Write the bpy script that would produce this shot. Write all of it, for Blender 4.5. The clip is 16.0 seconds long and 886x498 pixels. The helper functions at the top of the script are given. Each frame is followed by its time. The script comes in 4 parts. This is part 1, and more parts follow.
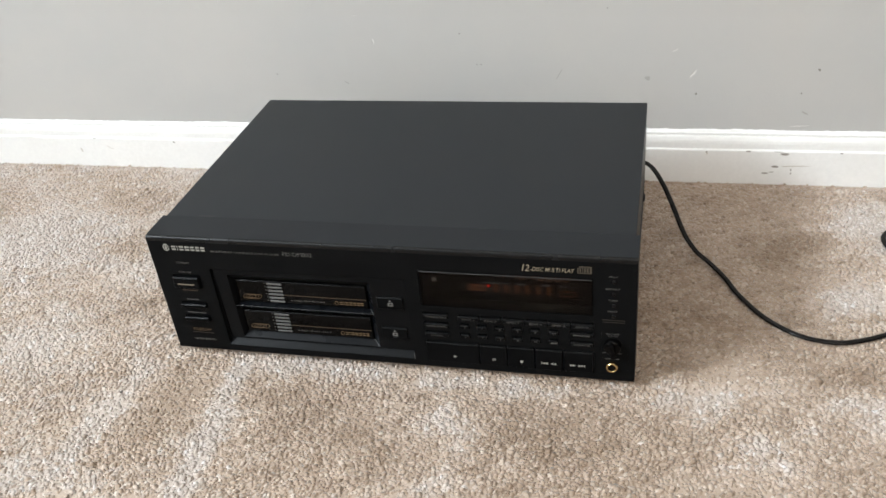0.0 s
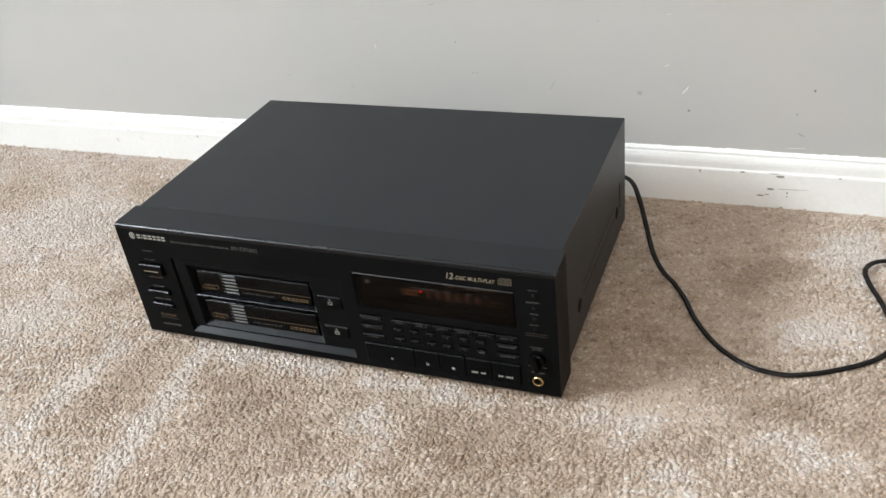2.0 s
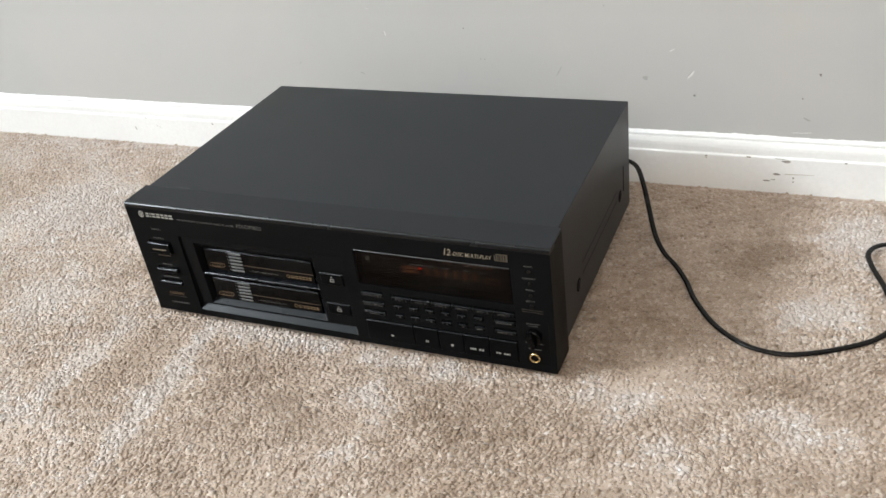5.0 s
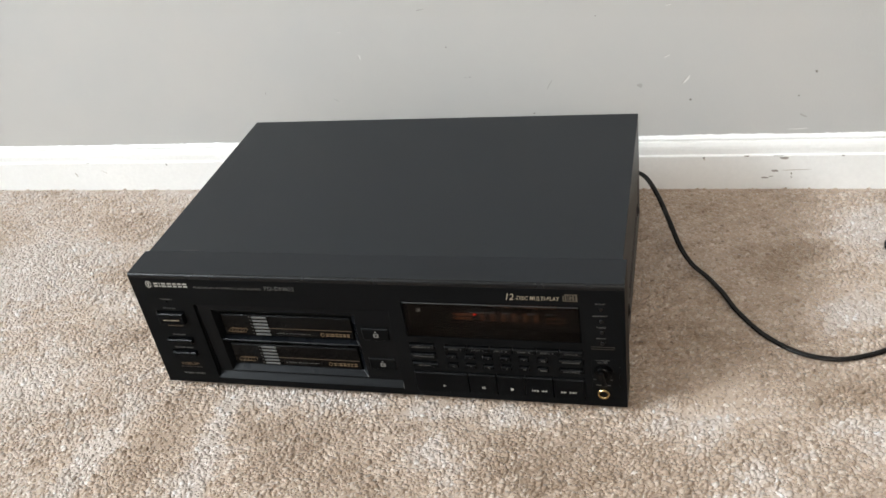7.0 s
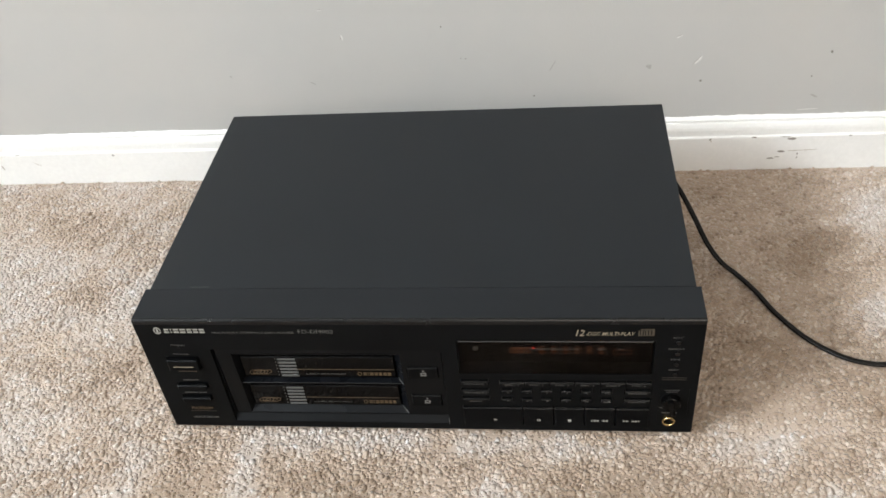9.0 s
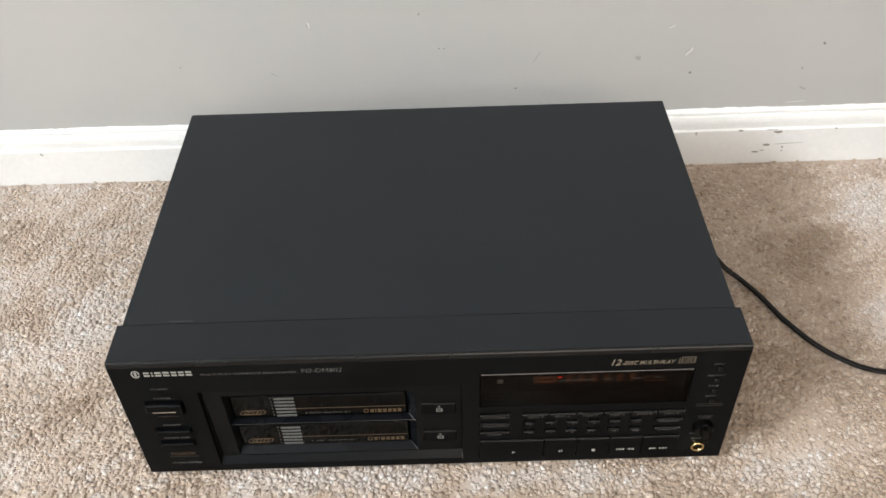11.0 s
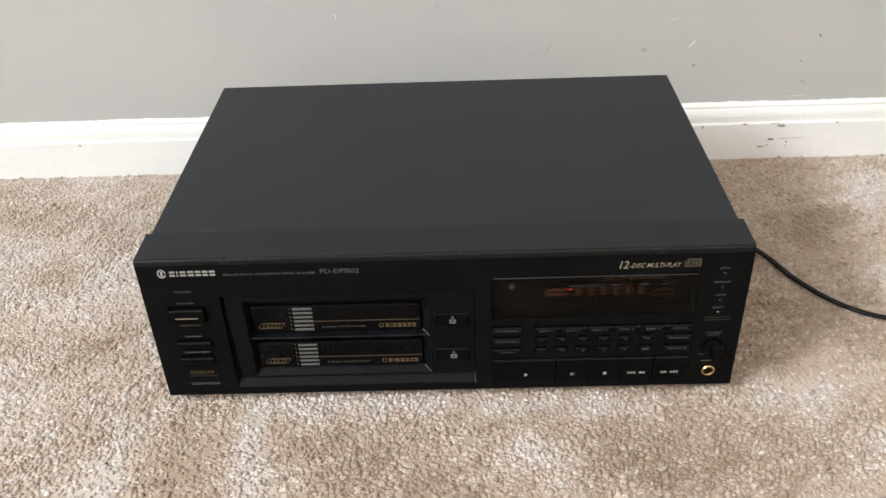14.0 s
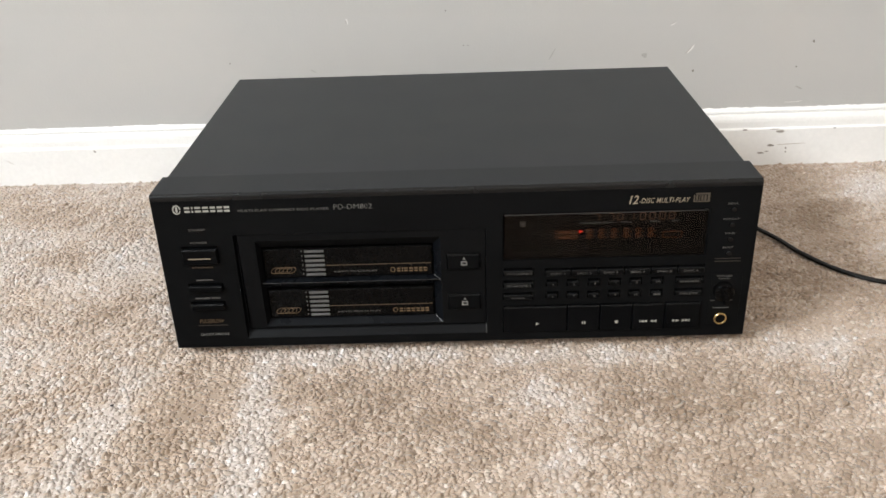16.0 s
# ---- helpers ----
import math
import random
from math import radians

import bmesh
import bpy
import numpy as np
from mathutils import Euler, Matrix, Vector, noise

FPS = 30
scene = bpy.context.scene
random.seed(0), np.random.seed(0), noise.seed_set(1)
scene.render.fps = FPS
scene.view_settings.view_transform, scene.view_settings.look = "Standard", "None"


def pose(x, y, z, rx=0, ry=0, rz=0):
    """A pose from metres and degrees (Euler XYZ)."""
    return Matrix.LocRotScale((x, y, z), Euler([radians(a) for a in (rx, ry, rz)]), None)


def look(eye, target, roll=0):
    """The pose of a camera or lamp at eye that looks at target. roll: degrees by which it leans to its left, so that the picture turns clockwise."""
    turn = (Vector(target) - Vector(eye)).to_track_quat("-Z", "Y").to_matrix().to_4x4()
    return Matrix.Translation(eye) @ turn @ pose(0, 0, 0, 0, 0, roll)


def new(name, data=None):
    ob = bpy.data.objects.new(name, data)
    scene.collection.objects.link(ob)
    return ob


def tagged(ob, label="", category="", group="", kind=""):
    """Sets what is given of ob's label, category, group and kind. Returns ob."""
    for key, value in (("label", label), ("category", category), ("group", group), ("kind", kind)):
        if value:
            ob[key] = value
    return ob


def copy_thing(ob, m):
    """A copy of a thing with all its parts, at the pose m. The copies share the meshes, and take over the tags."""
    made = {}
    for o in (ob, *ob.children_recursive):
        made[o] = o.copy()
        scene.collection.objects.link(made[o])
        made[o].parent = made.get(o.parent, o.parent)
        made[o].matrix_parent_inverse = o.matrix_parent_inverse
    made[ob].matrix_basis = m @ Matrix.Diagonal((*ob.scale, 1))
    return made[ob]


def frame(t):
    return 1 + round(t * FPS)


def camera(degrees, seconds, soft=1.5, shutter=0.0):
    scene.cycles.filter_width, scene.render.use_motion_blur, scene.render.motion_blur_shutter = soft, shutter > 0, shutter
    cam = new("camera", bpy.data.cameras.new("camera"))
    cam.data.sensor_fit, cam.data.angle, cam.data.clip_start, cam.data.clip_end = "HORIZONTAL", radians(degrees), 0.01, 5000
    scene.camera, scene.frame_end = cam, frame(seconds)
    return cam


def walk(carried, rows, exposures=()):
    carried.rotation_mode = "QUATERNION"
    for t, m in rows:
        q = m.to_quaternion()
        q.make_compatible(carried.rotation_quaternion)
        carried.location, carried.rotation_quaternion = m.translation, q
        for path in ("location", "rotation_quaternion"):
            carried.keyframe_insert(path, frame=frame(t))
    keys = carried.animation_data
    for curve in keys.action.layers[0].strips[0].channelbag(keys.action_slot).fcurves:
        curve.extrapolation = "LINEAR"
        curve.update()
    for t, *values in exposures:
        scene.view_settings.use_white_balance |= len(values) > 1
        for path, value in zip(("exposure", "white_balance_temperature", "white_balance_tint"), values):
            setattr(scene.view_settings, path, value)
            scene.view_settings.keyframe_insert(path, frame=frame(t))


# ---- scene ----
cam = camera(53.0, 16.0, soft=1.6)
PATH = [
    (0, (0.223, -0.573, 0.523), (-0.243, 1.033, -0.574), -6.3),
    (0.5, (0.273, -0.568, 0.518), (-0.264, 1.022, -0.569), -6.3),
    (1, (0.299, -0.557, 0.519), (-0.302, 1.013, -0.565), -6.3),
    (1.5, (0.335, -0.542, 0.519), (-0.325, 1.01, -0.556), -7.0),
    (2, (0.371, -0.539, 0.517), (-0.344, 0.995, -0.548), -7.6),
    (2.5, (0.397, -0.535, 0.509), (-0.387, 0.967, -0.553), -8.5),
    (3, (0.418, -0.529, 0.499), (-0.397, 0.958, -0.562), -8.7),
    (3.5, (0.425, -0.527, 0.503), (-0.39, 0.96, -0.558), -8.3),
    (4, (0.424, -0.534, 0.505), (-0.385, 0.962, -0.547), -7.7),
    (4.2, (0.423, -0.537, 0.502), (-0.386, 0.958, -0.551), -7.8),
    (6.3, (0.309, -0.56, 0.514), (-0.306, 1.011, -0.56), -9.2),
    (6.5, (0.292, -0.551, 0.523), (-0.292, 1.025, -0.561), -9.3),
    (7, (0.25, -0.534, 0.538), (-0.266, 1.045, -0.575), -9.4),
    (7.5, (0.215, -0.515, 0.554), (-0.245, 1.047, -0.607), -9.3),
    (8, (0.177, -0.495, 0.568), (-0.208, 1.049, -0.644), -8.3),
    (8.5, (0.142, -0.472, 0.576), (-0.169, 1.052, -0.681), -7.3),
    (9, (0.103, -0.449, 0.583), (-0.138, 1.057, -0.71), -6.5),
    (9.2, (0.092, -0.44, 0.586), (-0.113, 1.059, -0.722), -6.2),
    (11.3, (0.007, -0.374, 0.567), (0.015, 1.089, -0.797), -1.3),
    (11.5, (0.004, -0.379, 0.562), (0.017, 1.091, -0.794), -0.8),
    (12, (0.003, -0.402, 0.555), (0.009, 1.09, -0.777), -0.3),
    (12.5, (0.009, -0.426, 0.545), (-0.003, 1.098, -0.75), -0.4),
    (13, (0.013, -0.452, 0.524), (-0.011, 1.121, -0.711), -0.5),
    (13.5, (0.017, -0.476, 0.503), (-0.022, 1.134, -0.683), -1.5),
    (14, (0.015, -0.493, 0.473), (-0.033, 1.155, -0.659), -2.4),
    (14.5, (0.01, -0.512, 0.449), (-0.043, 1.179, -0.618), -2.7),
    (15, (0.003, -0.528, 0.424), (-0.046, 1.196, -0.587), -2.4),
    (15.5, (0.002, -0.543, 0.394), (-0.042, 1.21, -0.568), -2.3),
    (16, (0.003, -0.562, 0.37), (-0.036, 1.22, -0.537), -2.1),
]
walk(cam, [(t, look(eye, target, roll)) for t, eye, target, roll in PATH],
     exposures=[(0, 0.0, 6500, 10), (4, 0.0, 6500, 10), (8, 0.0, 6580, 10), (12.5, 0.0, 6720, 12), (16, 0.0, 6720, 12)])

# ---- light ----
world = bpy.data.worlds.new("sky")
scene.world = world
world.use_nodes = True
wn = world.node_tree
sky = wn.nodes.new("ShaderNodeTexSky")
sky.sky_type, sky.sun_disc = "NISHITA", False
sky.sun_elevation, sky.sun_rotation = radians(42), radians(200)
wn.links.new(sky.outputs[0], wn.nodes["Background"].inputs[0])
wn.nodes["Background"].inputs[1].default_value = 0.12

# only the north wall is in view; the others are placed to shape the light
ROOM_W, ROOM_E, ROOM_S, WALL_Y, CEIL = -2.6, 4.6, -2.6, 0.378, 2.9
FLOOR = -0.016


def area_lamp(name, place, size_x, size_y, power, colour):
    lamp = bpy.data.lights.new(name, "AREA")
    lamp.shape, lamp.size, lamp.size_y, lamp.energy, lamp.color = "RECTANGLE", size_x, size_y, power, colour
    ob = new(name, lamp)
    ob.matrix_world = place
    return ob


# daylight by the west opening; the south lamp is an added warm fill for room bounce
WEST_WIN, SOUTH_FILL_WIN = (-2.3, -1.1, 1.85, 2.8), (-0.2, 2.0, 1.2, 2.5)
area_lamp("window_daylight_west", look((ROOM_W + 0.03, -1.7, 2.325), (0.0, -1.7, 2.325)), 1.1, 0.85, 183, (0.84, 0.935, 1.0))
area_lamp("fill_light_south", look((0.9, ROOM_S + 0.03, 1.85), (0.9, 0.0, 1.85)), 2.1, 1.2, 42, (1.0, 0.90, 0.77))

# ---- materials ----


def material(name):
    m = bpy.data.materials.new(name)
    m.use_nodes = True
    nt = m.node_tree
    return m, nt, nt.nodes["Principled BSDF"]


def add(nt, kind, **values):
    n = nt.nodes.new(kind)
    for k, v in values.items():
        n.inputs[k.replace("_", " ")].default_value = v
    return n


def coords(nt, scale=1.0):
    tc = nt.nodes.new("ShaderNodeTexCoord")
    mp = nt.nodes.new("ShaderNodeMapping")
    mp.inputs["Scale"].default_value = (scale,) * 3 if not isinstance(scale, tuple) else scale
    nt.links.new(tc.outputs["Object"], mp.inputs[0])
    return mp.outputs[0]


def ramp(nt, source, stops):
    r = nt.nodes.new("ShaderNodeValToRGB")
    el = r.color_ramp.elements
    while len(el) < len(stops):
        el.new(0.5)
    for e, (p, c) in zip(el, stops):
        e.position, e.color = p, (*c, 1) if len(c) == 3 else c
    nt.links.new(source, r.inputs[0])
    return r.outputs[0]


def grey(v):
    return (v, v, v)


def bump(nt, bsdf, height, strength, distance):
    b = nt.nodes.new("ShaderNodeBump")
    b.inputs["Strength"].default_value, b.inputs["Distance"].default_value = strength, distance
    nt.links.new(height, b.inputs["Height"])
    nt.links.new(b.outputs[0], bsdf.inputs["Normal"])


def plain(name, colour, rough, metal=0.0, grain=900.0, vary=0.25, relief=0.0, spec=0.5, smear=25.0, uneven=0.06):
    """A surface with fine grain and wide smears in colour and gloss."""
    m, nt, b = material(name)
    n1 = add(nt, "ShaderNodeTexNoise", Scale=grain, Detail=3.0)
    n2 = add(nt, "ShaderNodeTexNoise", Scale=smear, Detail=5.0)
    c = coords(nt)
    nt.links.new(c, n1.inputs["Vector"])
    nt.links.new(c, n2.inputs["Vector"])
    mx = nt.nodes.new("ShaderNodeMath")
    mx.operation = "MULTIPLY"
    nt.links.new(n1.outputs[0], mx.inputs[0])
    nt.links.new(n2.outputs[0], mx.inputs[1])
    lo, hi = 1 - vary, 1 + vary
    nt.links.new(ramp(nt, mx.outputs[0], [(0.1, tuple(x * lo for x in colour)), (0.42, tuple(min(1, x * hi) for x in colour))]), b.inputs["Base Color"])
    nt.links.new(ramp(nt, n2.outputs[0], [(0.3, grey(max(0.02, rough - uneven))), (0.7, grey(min(1, rough + uneven)))]), b.inputs["Roughness"])
    b.inputs["Metallic"].default_value = metal
    b.inputs["Specular IOR Level"].default_value = spec
    if relief:
        bump(nt, b, n1.outputs[0], 0.5, relief)
    return m


COVER = plain("black_painted_steel", (0.0072, 0.0098, 0.0128), 0.42, grain=2200, vary=0.10, relief=0.00008, spec=0.33, uneven=0.012)
FASCIA = plain("black_plastic", (0.0042, 0.0045, 0.0049), 0.40, grain=2600, vary=0.2, relief=0.00003, spec=0.046)
RAIL = plain("black_satin_plastic", (0.0098, 0.0119, 0.0146), 0.45, grain=2600, vary=0.10, relief=0.00006, spec=0.24, uneven=0.012)
DOOR = plain("black_door_plastic", (0.0043, 0.0046, 0.0051), 0.40, grain=2600, vary=0.2, spec=0.065)
KEY = plain("black_key_plastic", (0.0028, 0.0030, 0.0034), 0.36, grain=1800, vary=0.2, spec=0.05)
BUTTON = plain("polished_black_button", (0.004, 0.004, 0.0044), 0.2, grain=900, vary=0.2, spec=0.22)
# lighter and glossier than the keys, to put in their edge highlights
EDGE = plain("key_edge_highlight", (0.013, 0.0138, 0.0155), 0.27, grain=1500, vary=0.3, spec=0.6)
GLOSS = plain("glossy_black_plastic", (0.0028, 0.0027, 0.0027), 0.10, grain=700, vary=0.3, spec=0.09)
SATIN = plain("satin_black_plastic", (0.0037, 0.0043, 0.0053), 0.30, grain=1500, vary=0.15, spec=0.10, uneven=0.02)
# the funnel's bluish sheen is put into this colour
FUNNEL = plain("blue_sheen_black_plastic", (0.0040, 0.0047, 0.0061), 0.28, grain=1500, vary=0.2, spec=0.11)
BRIGHT_EDGE = plain("polished_black_edge", (0.005, 0.0053, 0.0058), 0.20, grain=1500, vary=0.2, spec=0.50)
FRONT_EDGE = plain("rounded_black_edge", (0.005, 0.0053, 0.0058), 0.25, grain=1500, vary=0.2, spec=0.26)
DARK = plain("dark_inside", (0.003, 0.003, 0.003), 0.8, vary=0.1, spec=0.1)
PRINT = plain("pale_print", (0.34, 0.33, 0.30), 0.5, grain=3000, vary=0.12)
PRINT_DIM = plain("grey_print", (0.112, 0.108, 0.102), 0.5, grain=3000, vary=0.15)
PRINT_MID = plain("soft_grey_print", (0.19, 0.185, 0.175), 0.5, grain=3000, vary=0.12)
PRINT_GOLD = plain("gold_print", (0.13, 0.084, 0.044), 0.42, grain=3000, vary=0.15)
PRINT_TAN = plain("tan_print", (0.27, 0.225, 0.165), 0.45, grain=3000, vary=0.12)
PRINT_MARK = plain("bronze_print", (0.058, 0.047, 0.034), 0.45, grain=3000, vary=0.15)
PRINT_SOFT = plain("dull_grey_print", (0.058, 0.056, 0.053), 0.5, grain=3000, vary=0.15)
PRINT_FAINT = plain("faint_brown_print", (0.036, 0.029, 0.022), 0.5, grain=3000, vary=0.15)
PRINT_ORANGE = plain("orange_print", (0.074, 0.050, 0.030), 0.45, grain=3000, vary=0.15)
STRIPE = plain("silver_grey_plastic", (0.092, 0.092, 0.091), 0.4, grain=1500, vary=0.15)
GOLD = plain("gold_plated_metal", (0.62, 0.45, 0.22), 0.28, metal=1.0, grain=600, vary=0.1)
STEEL = plain("black_steel_screw", (0.014, 0.014, 0.015), 0.4, metal=0.5, vary=0.2)
RUBBER = plain("black_rubber", (0.012, 0.012, 0.012), 0.7, vary=0.2)
CORD = plain("dark_brown_black_vinyl", (0.0055, 0.0048, 0.0044), 0.24, grain=1200, vary=0.25, relief=0.00006, smear=60, spec=0.24)
TRIM = plain("white_gloss_paint", (0.81, 0.808, 0.797), 0.34, grain=240, vary=0.035, relief=0.0003, smear=9)
CEILING = plain("white_ceiling_paint", (0.80, 0.79, 0.77), 0.9, grain=300, vary=0.03, relief=0.0004, smear=4)
SCUFF_AND_SHADE = plain("dark_scuff_and_shade", (0.31, 0.285, 0.26), 0.6, grain=900, vary=0.35)
SCUFF_PALE = plain("pale_scuff", (0.45, 0.40, 0.34), 0.6, grain=900, vary=0.3)
SCUFF_WALL = plain("grey_scuff", (0.20, 0.185, 0.165), 0.6, grain=900, vary=0.3)
SCUFF_FAINT = plain("faint_scuff", (0.365, 0.350, 0.330), 0.6, grain=900, vary=0.15)
GYPSUM = plain("bare_gypsum", (0.66, 0.65, 0.63), 0.8, grain=700, vary=0.06)


def wall_paint():
    m, nt, b = material("grey_eggshell_paint")
    c = coords(nt)
    big = add(nt, "ShaderNodeTexNoise", Scale=3.2, Detail=6.0, Roughness=0.6)
    fine = add(nt, "ShaderNodeTexNoise", Scale=420.0, Detail=3.0)
    roll = add(nt, "ShaderNodeTexNoise", Scale=70.0, Detail=4.0)
    for n in (big, fine, roll):
        nt.links.new(c, n.inputs["Vector"])
    nt.links.new(ramp(nt, big.outputs[0], [(0.3, (0.437, 0.439, 0.433)), (0.7, (0.486, 0.473, 0.452))]), b.inputs["Base Color"])
    b.inputs["Roughness"].default_value = 0.55
    b.inputs["Specular IOR Level"].default_value = 0.35
    s = nt.nodes.new("ShaderNodeMath")
    s.operation = "MULTIPLY_ADD"
    nt.links.new(roll.outputs[0], s.inputs[0])
    s.inputs[1].default_value = 1.6
    nt.links.new(fine.outputs[0], s.inputs[2])
    bump(nt, b, s.outputs[0], 0.35, 0.0004)
    return m


WALL = wall_paint()


def carpet_material(name, islands):
    m, nt, b = material(name)
    c = coords(nt)
    big = add(nt, "ShaderNodeTexNoise", Scale=4.0, Detail=4.0, Roughness=0.55)
    mid = add(nt, "ShaderNodeTexNoise", Scale=38.0, Detail=3.0)
    fine = add(nt, "ShaderNodeTexNoise", Scale=900.0, Detail=4.0, Roughness=0.65)
    for n in (big, mid, fine):
        nt.links.new(c, n.inputs["Vector"])
    if islands:
        g = nt.nodes.new("ShaderNodeNewGeometry")
        pick = g.outputs["Random Per Island"]
    else:
        v = add(nt, "ShaderNodeTexVoronoi", Scale=260.0)
        nt.links.new(c, v.inputs["Vector"])
        pick = v.outputs["Color"]
    # the palest stops put bright fibre highlights into the yarn colour
    yarn = ramp(nt, pick, [(0.0, (0.33, 0.264, 0.215)), (0.15, (0.452, 0.375, 0.318)), (0.7, (0.50, 0.420, 0.368)), (0.88, (0.555, 0.485, 0.438)), (1.0, (0.63, 0.585, 0.556))])
    tone = ramp(nt, big.outputs[0], [(0.32, (0.93, 0.91, 0.88)), (0.66, (1.0, 1.0, 1.0))])
    tone2 = ramp(nt, mid.outputs[0], [(0.3, grey(0.92)), (0.7, grey(1.0))])
    tone3 = ramp(nt, fine.outputs[0], [(0.32, grey(0.91)), (0.66, grey(1.03))])
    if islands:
        # soiling darkens the yarn; painted light and laid-pile sheen turn it paler and bluer
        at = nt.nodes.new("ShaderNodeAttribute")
        at.attribute_name = "soil_and_light"
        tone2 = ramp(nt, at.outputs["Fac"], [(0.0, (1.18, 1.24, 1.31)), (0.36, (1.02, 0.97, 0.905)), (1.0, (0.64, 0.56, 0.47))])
    col = yarn
    for t in (tone, tone2, tone3):
        mx = nt.nodes.new("ShaderNodeMix")
        mx.data_type, mx.blend_type = "RGBA", "MULTIPLY"
        mx.inputs[0].default_value = 1.0
        nt.links.new(col, mx.inputs[6])
        nt.links.new(t, mx.inputs[7])
        col = mx.outputs[2]
    nt.links.new(col, b.inputs["Base Color"])
    b.inputs["Roughness"].default_value = 0.5
    b.inputs["Specular IOR Level"].default_value = 0.4
    b.inputs["Sheen Weight"].default_value = 0.4
    b.inputs["Sheen Roughness"].default_value = 0.35
    if islands:
        bump(nt, b, fine.outputs[0], 0.25, 0.0006)
    else:
        bump(nt, b, v.outputs["Distance"], 0.9, 0.004)
    return m


CARPET = carpet_material("beige_cut_pile", True)
CARPET_BACK = carpet_material("beige_carpet_ground", False)


def glow(name, colour, strength):
    m, nt, b = material(name)
    b.inputs["Base Color"].default_value = (*[x * 0.4 for x in colour], 1)
    b.inputs["Emission Color"].default_value = (*colour, 1)
    b.inputs["Emission Strength"].default_value = strength
    b.inputs["Roughness"].default_value = 0.5
    m.cycles.emission_sampling = "NONE"
    return m


VFD_AMBER = glow("amber_display_segment", (1.0, 0.46, 0.22), 0.20)
VFD_PALE = glow("pale_display_segment", (1.0, 0.68, 0.47), 0.30)
VFD_RED = glow("red_display_segment", (1.0, 0.05, 0.03), 2.2)


def smoked_glass():
    m, nt, b = material("smoked_window")
    out = nt.nodes["Material Output"]
    tr = nt.nodes.new("ShaderNodeBsdfTransparent")
    tr.inputs[0].default_value = (0.50, 0.45, 0.43, 1)
    gl = nt.nodes.new("ShaderNodeBsdfGlossy")
    gl.inputs["Roughness"].default_value = 0.05
    lw = add(nt, "ShaderNodeLayerWeight", Blend=0.5)
    fr = nt.nodes.new("ShaderNodeMapRange")
    fr.inputs["From Min"].default_value, fr.inputs["To Min"].default_value, fr.inputs["To Max"].default_value = 0.40, 0.019, 0.11
    nt.links.new(lw.outputs["Facing"], fr.inputs[0])
    mx = nt.nodes.new("ShaderNodeMixShader")
    nt.links.new(fr.outputs[0], mx.inputs[0])
    nt.links.new(tr.outputs[0], mx.inputs[1])
    nt.links.new(gl.outputs[0], mx.inputs[2])
    nt.links.new(mx.outputs[0], out.inputs[0])
    return m


SMOKED = smoked_glass()


def pane_glass():
    m, nt, b = material("window_glass")
    b.inputs["Transmission Weight"].default_value = 1.0
    b.inputs["Roughness"].default_value = 0.0
    b.inputs["IOR"].default_value = 1.45
    return m


PANE = pane_glass()

# ---- builders ----


def part(name, bm, mat, parent, label="", smooth=False):
    """One mesh object from a bmesh, under a thing or a part."""
    me = bpy.data.meshes.new(name)
    bmesh.ops.recalc_face_normals(bm, faces=bm.faces)
    if smooth:
        for f in bm.faces:
            f.smooth = True
    bm.to_mesh(me)
    bm.free()
    me.materials.append(mat)
    ob = new(name, me)
    ob.parent = parent
    if label:
        ob["label"] = label
    return ob


def box(x0, x1, y0, y1, z0, z1, bevel=0.0, seg=2, bm=None):
    bm = bm or bmesh.new()
    geo = bmesh.ops.create_cube(bm, size=1)["verts"]
    bmesh.ops.scale(bm, vec=(x1 - x0, y1 - y0, z1 - z0), verts=geo)
    bmesh.ops.translate(bm, vec=((x0 + x1) / 2, (y0 + y1) / 2, (z0 + z1) / 2), verts=geo)
    if bevel:
        edges = list({e for v in geo for e in v.link_edges})
        bmesh.ops.bevel(bm, geom=edges, offset=bevel, segments=seg, affect="EDGES", profile=0.5)
    return bm


def extrude_x(profile, x0, x1, bm=None):
    """A closed (y, z) profile drawn along x."""
    bm = bm or bmesh.new()
    a = [bm.verts.new((x0, y, z)) for y, z in profile]
    b = [bm.verts.new((x1, y, z)) for y, z in profile]
    n = len(profile)
    for i in range(n):
        bm.faces.new((a[i], a[(i + 1) % n], b[(i + 1) % n], b[i]))
    bm.faces.new(a)
    bm.faces.new(b[::-1])
    return bm


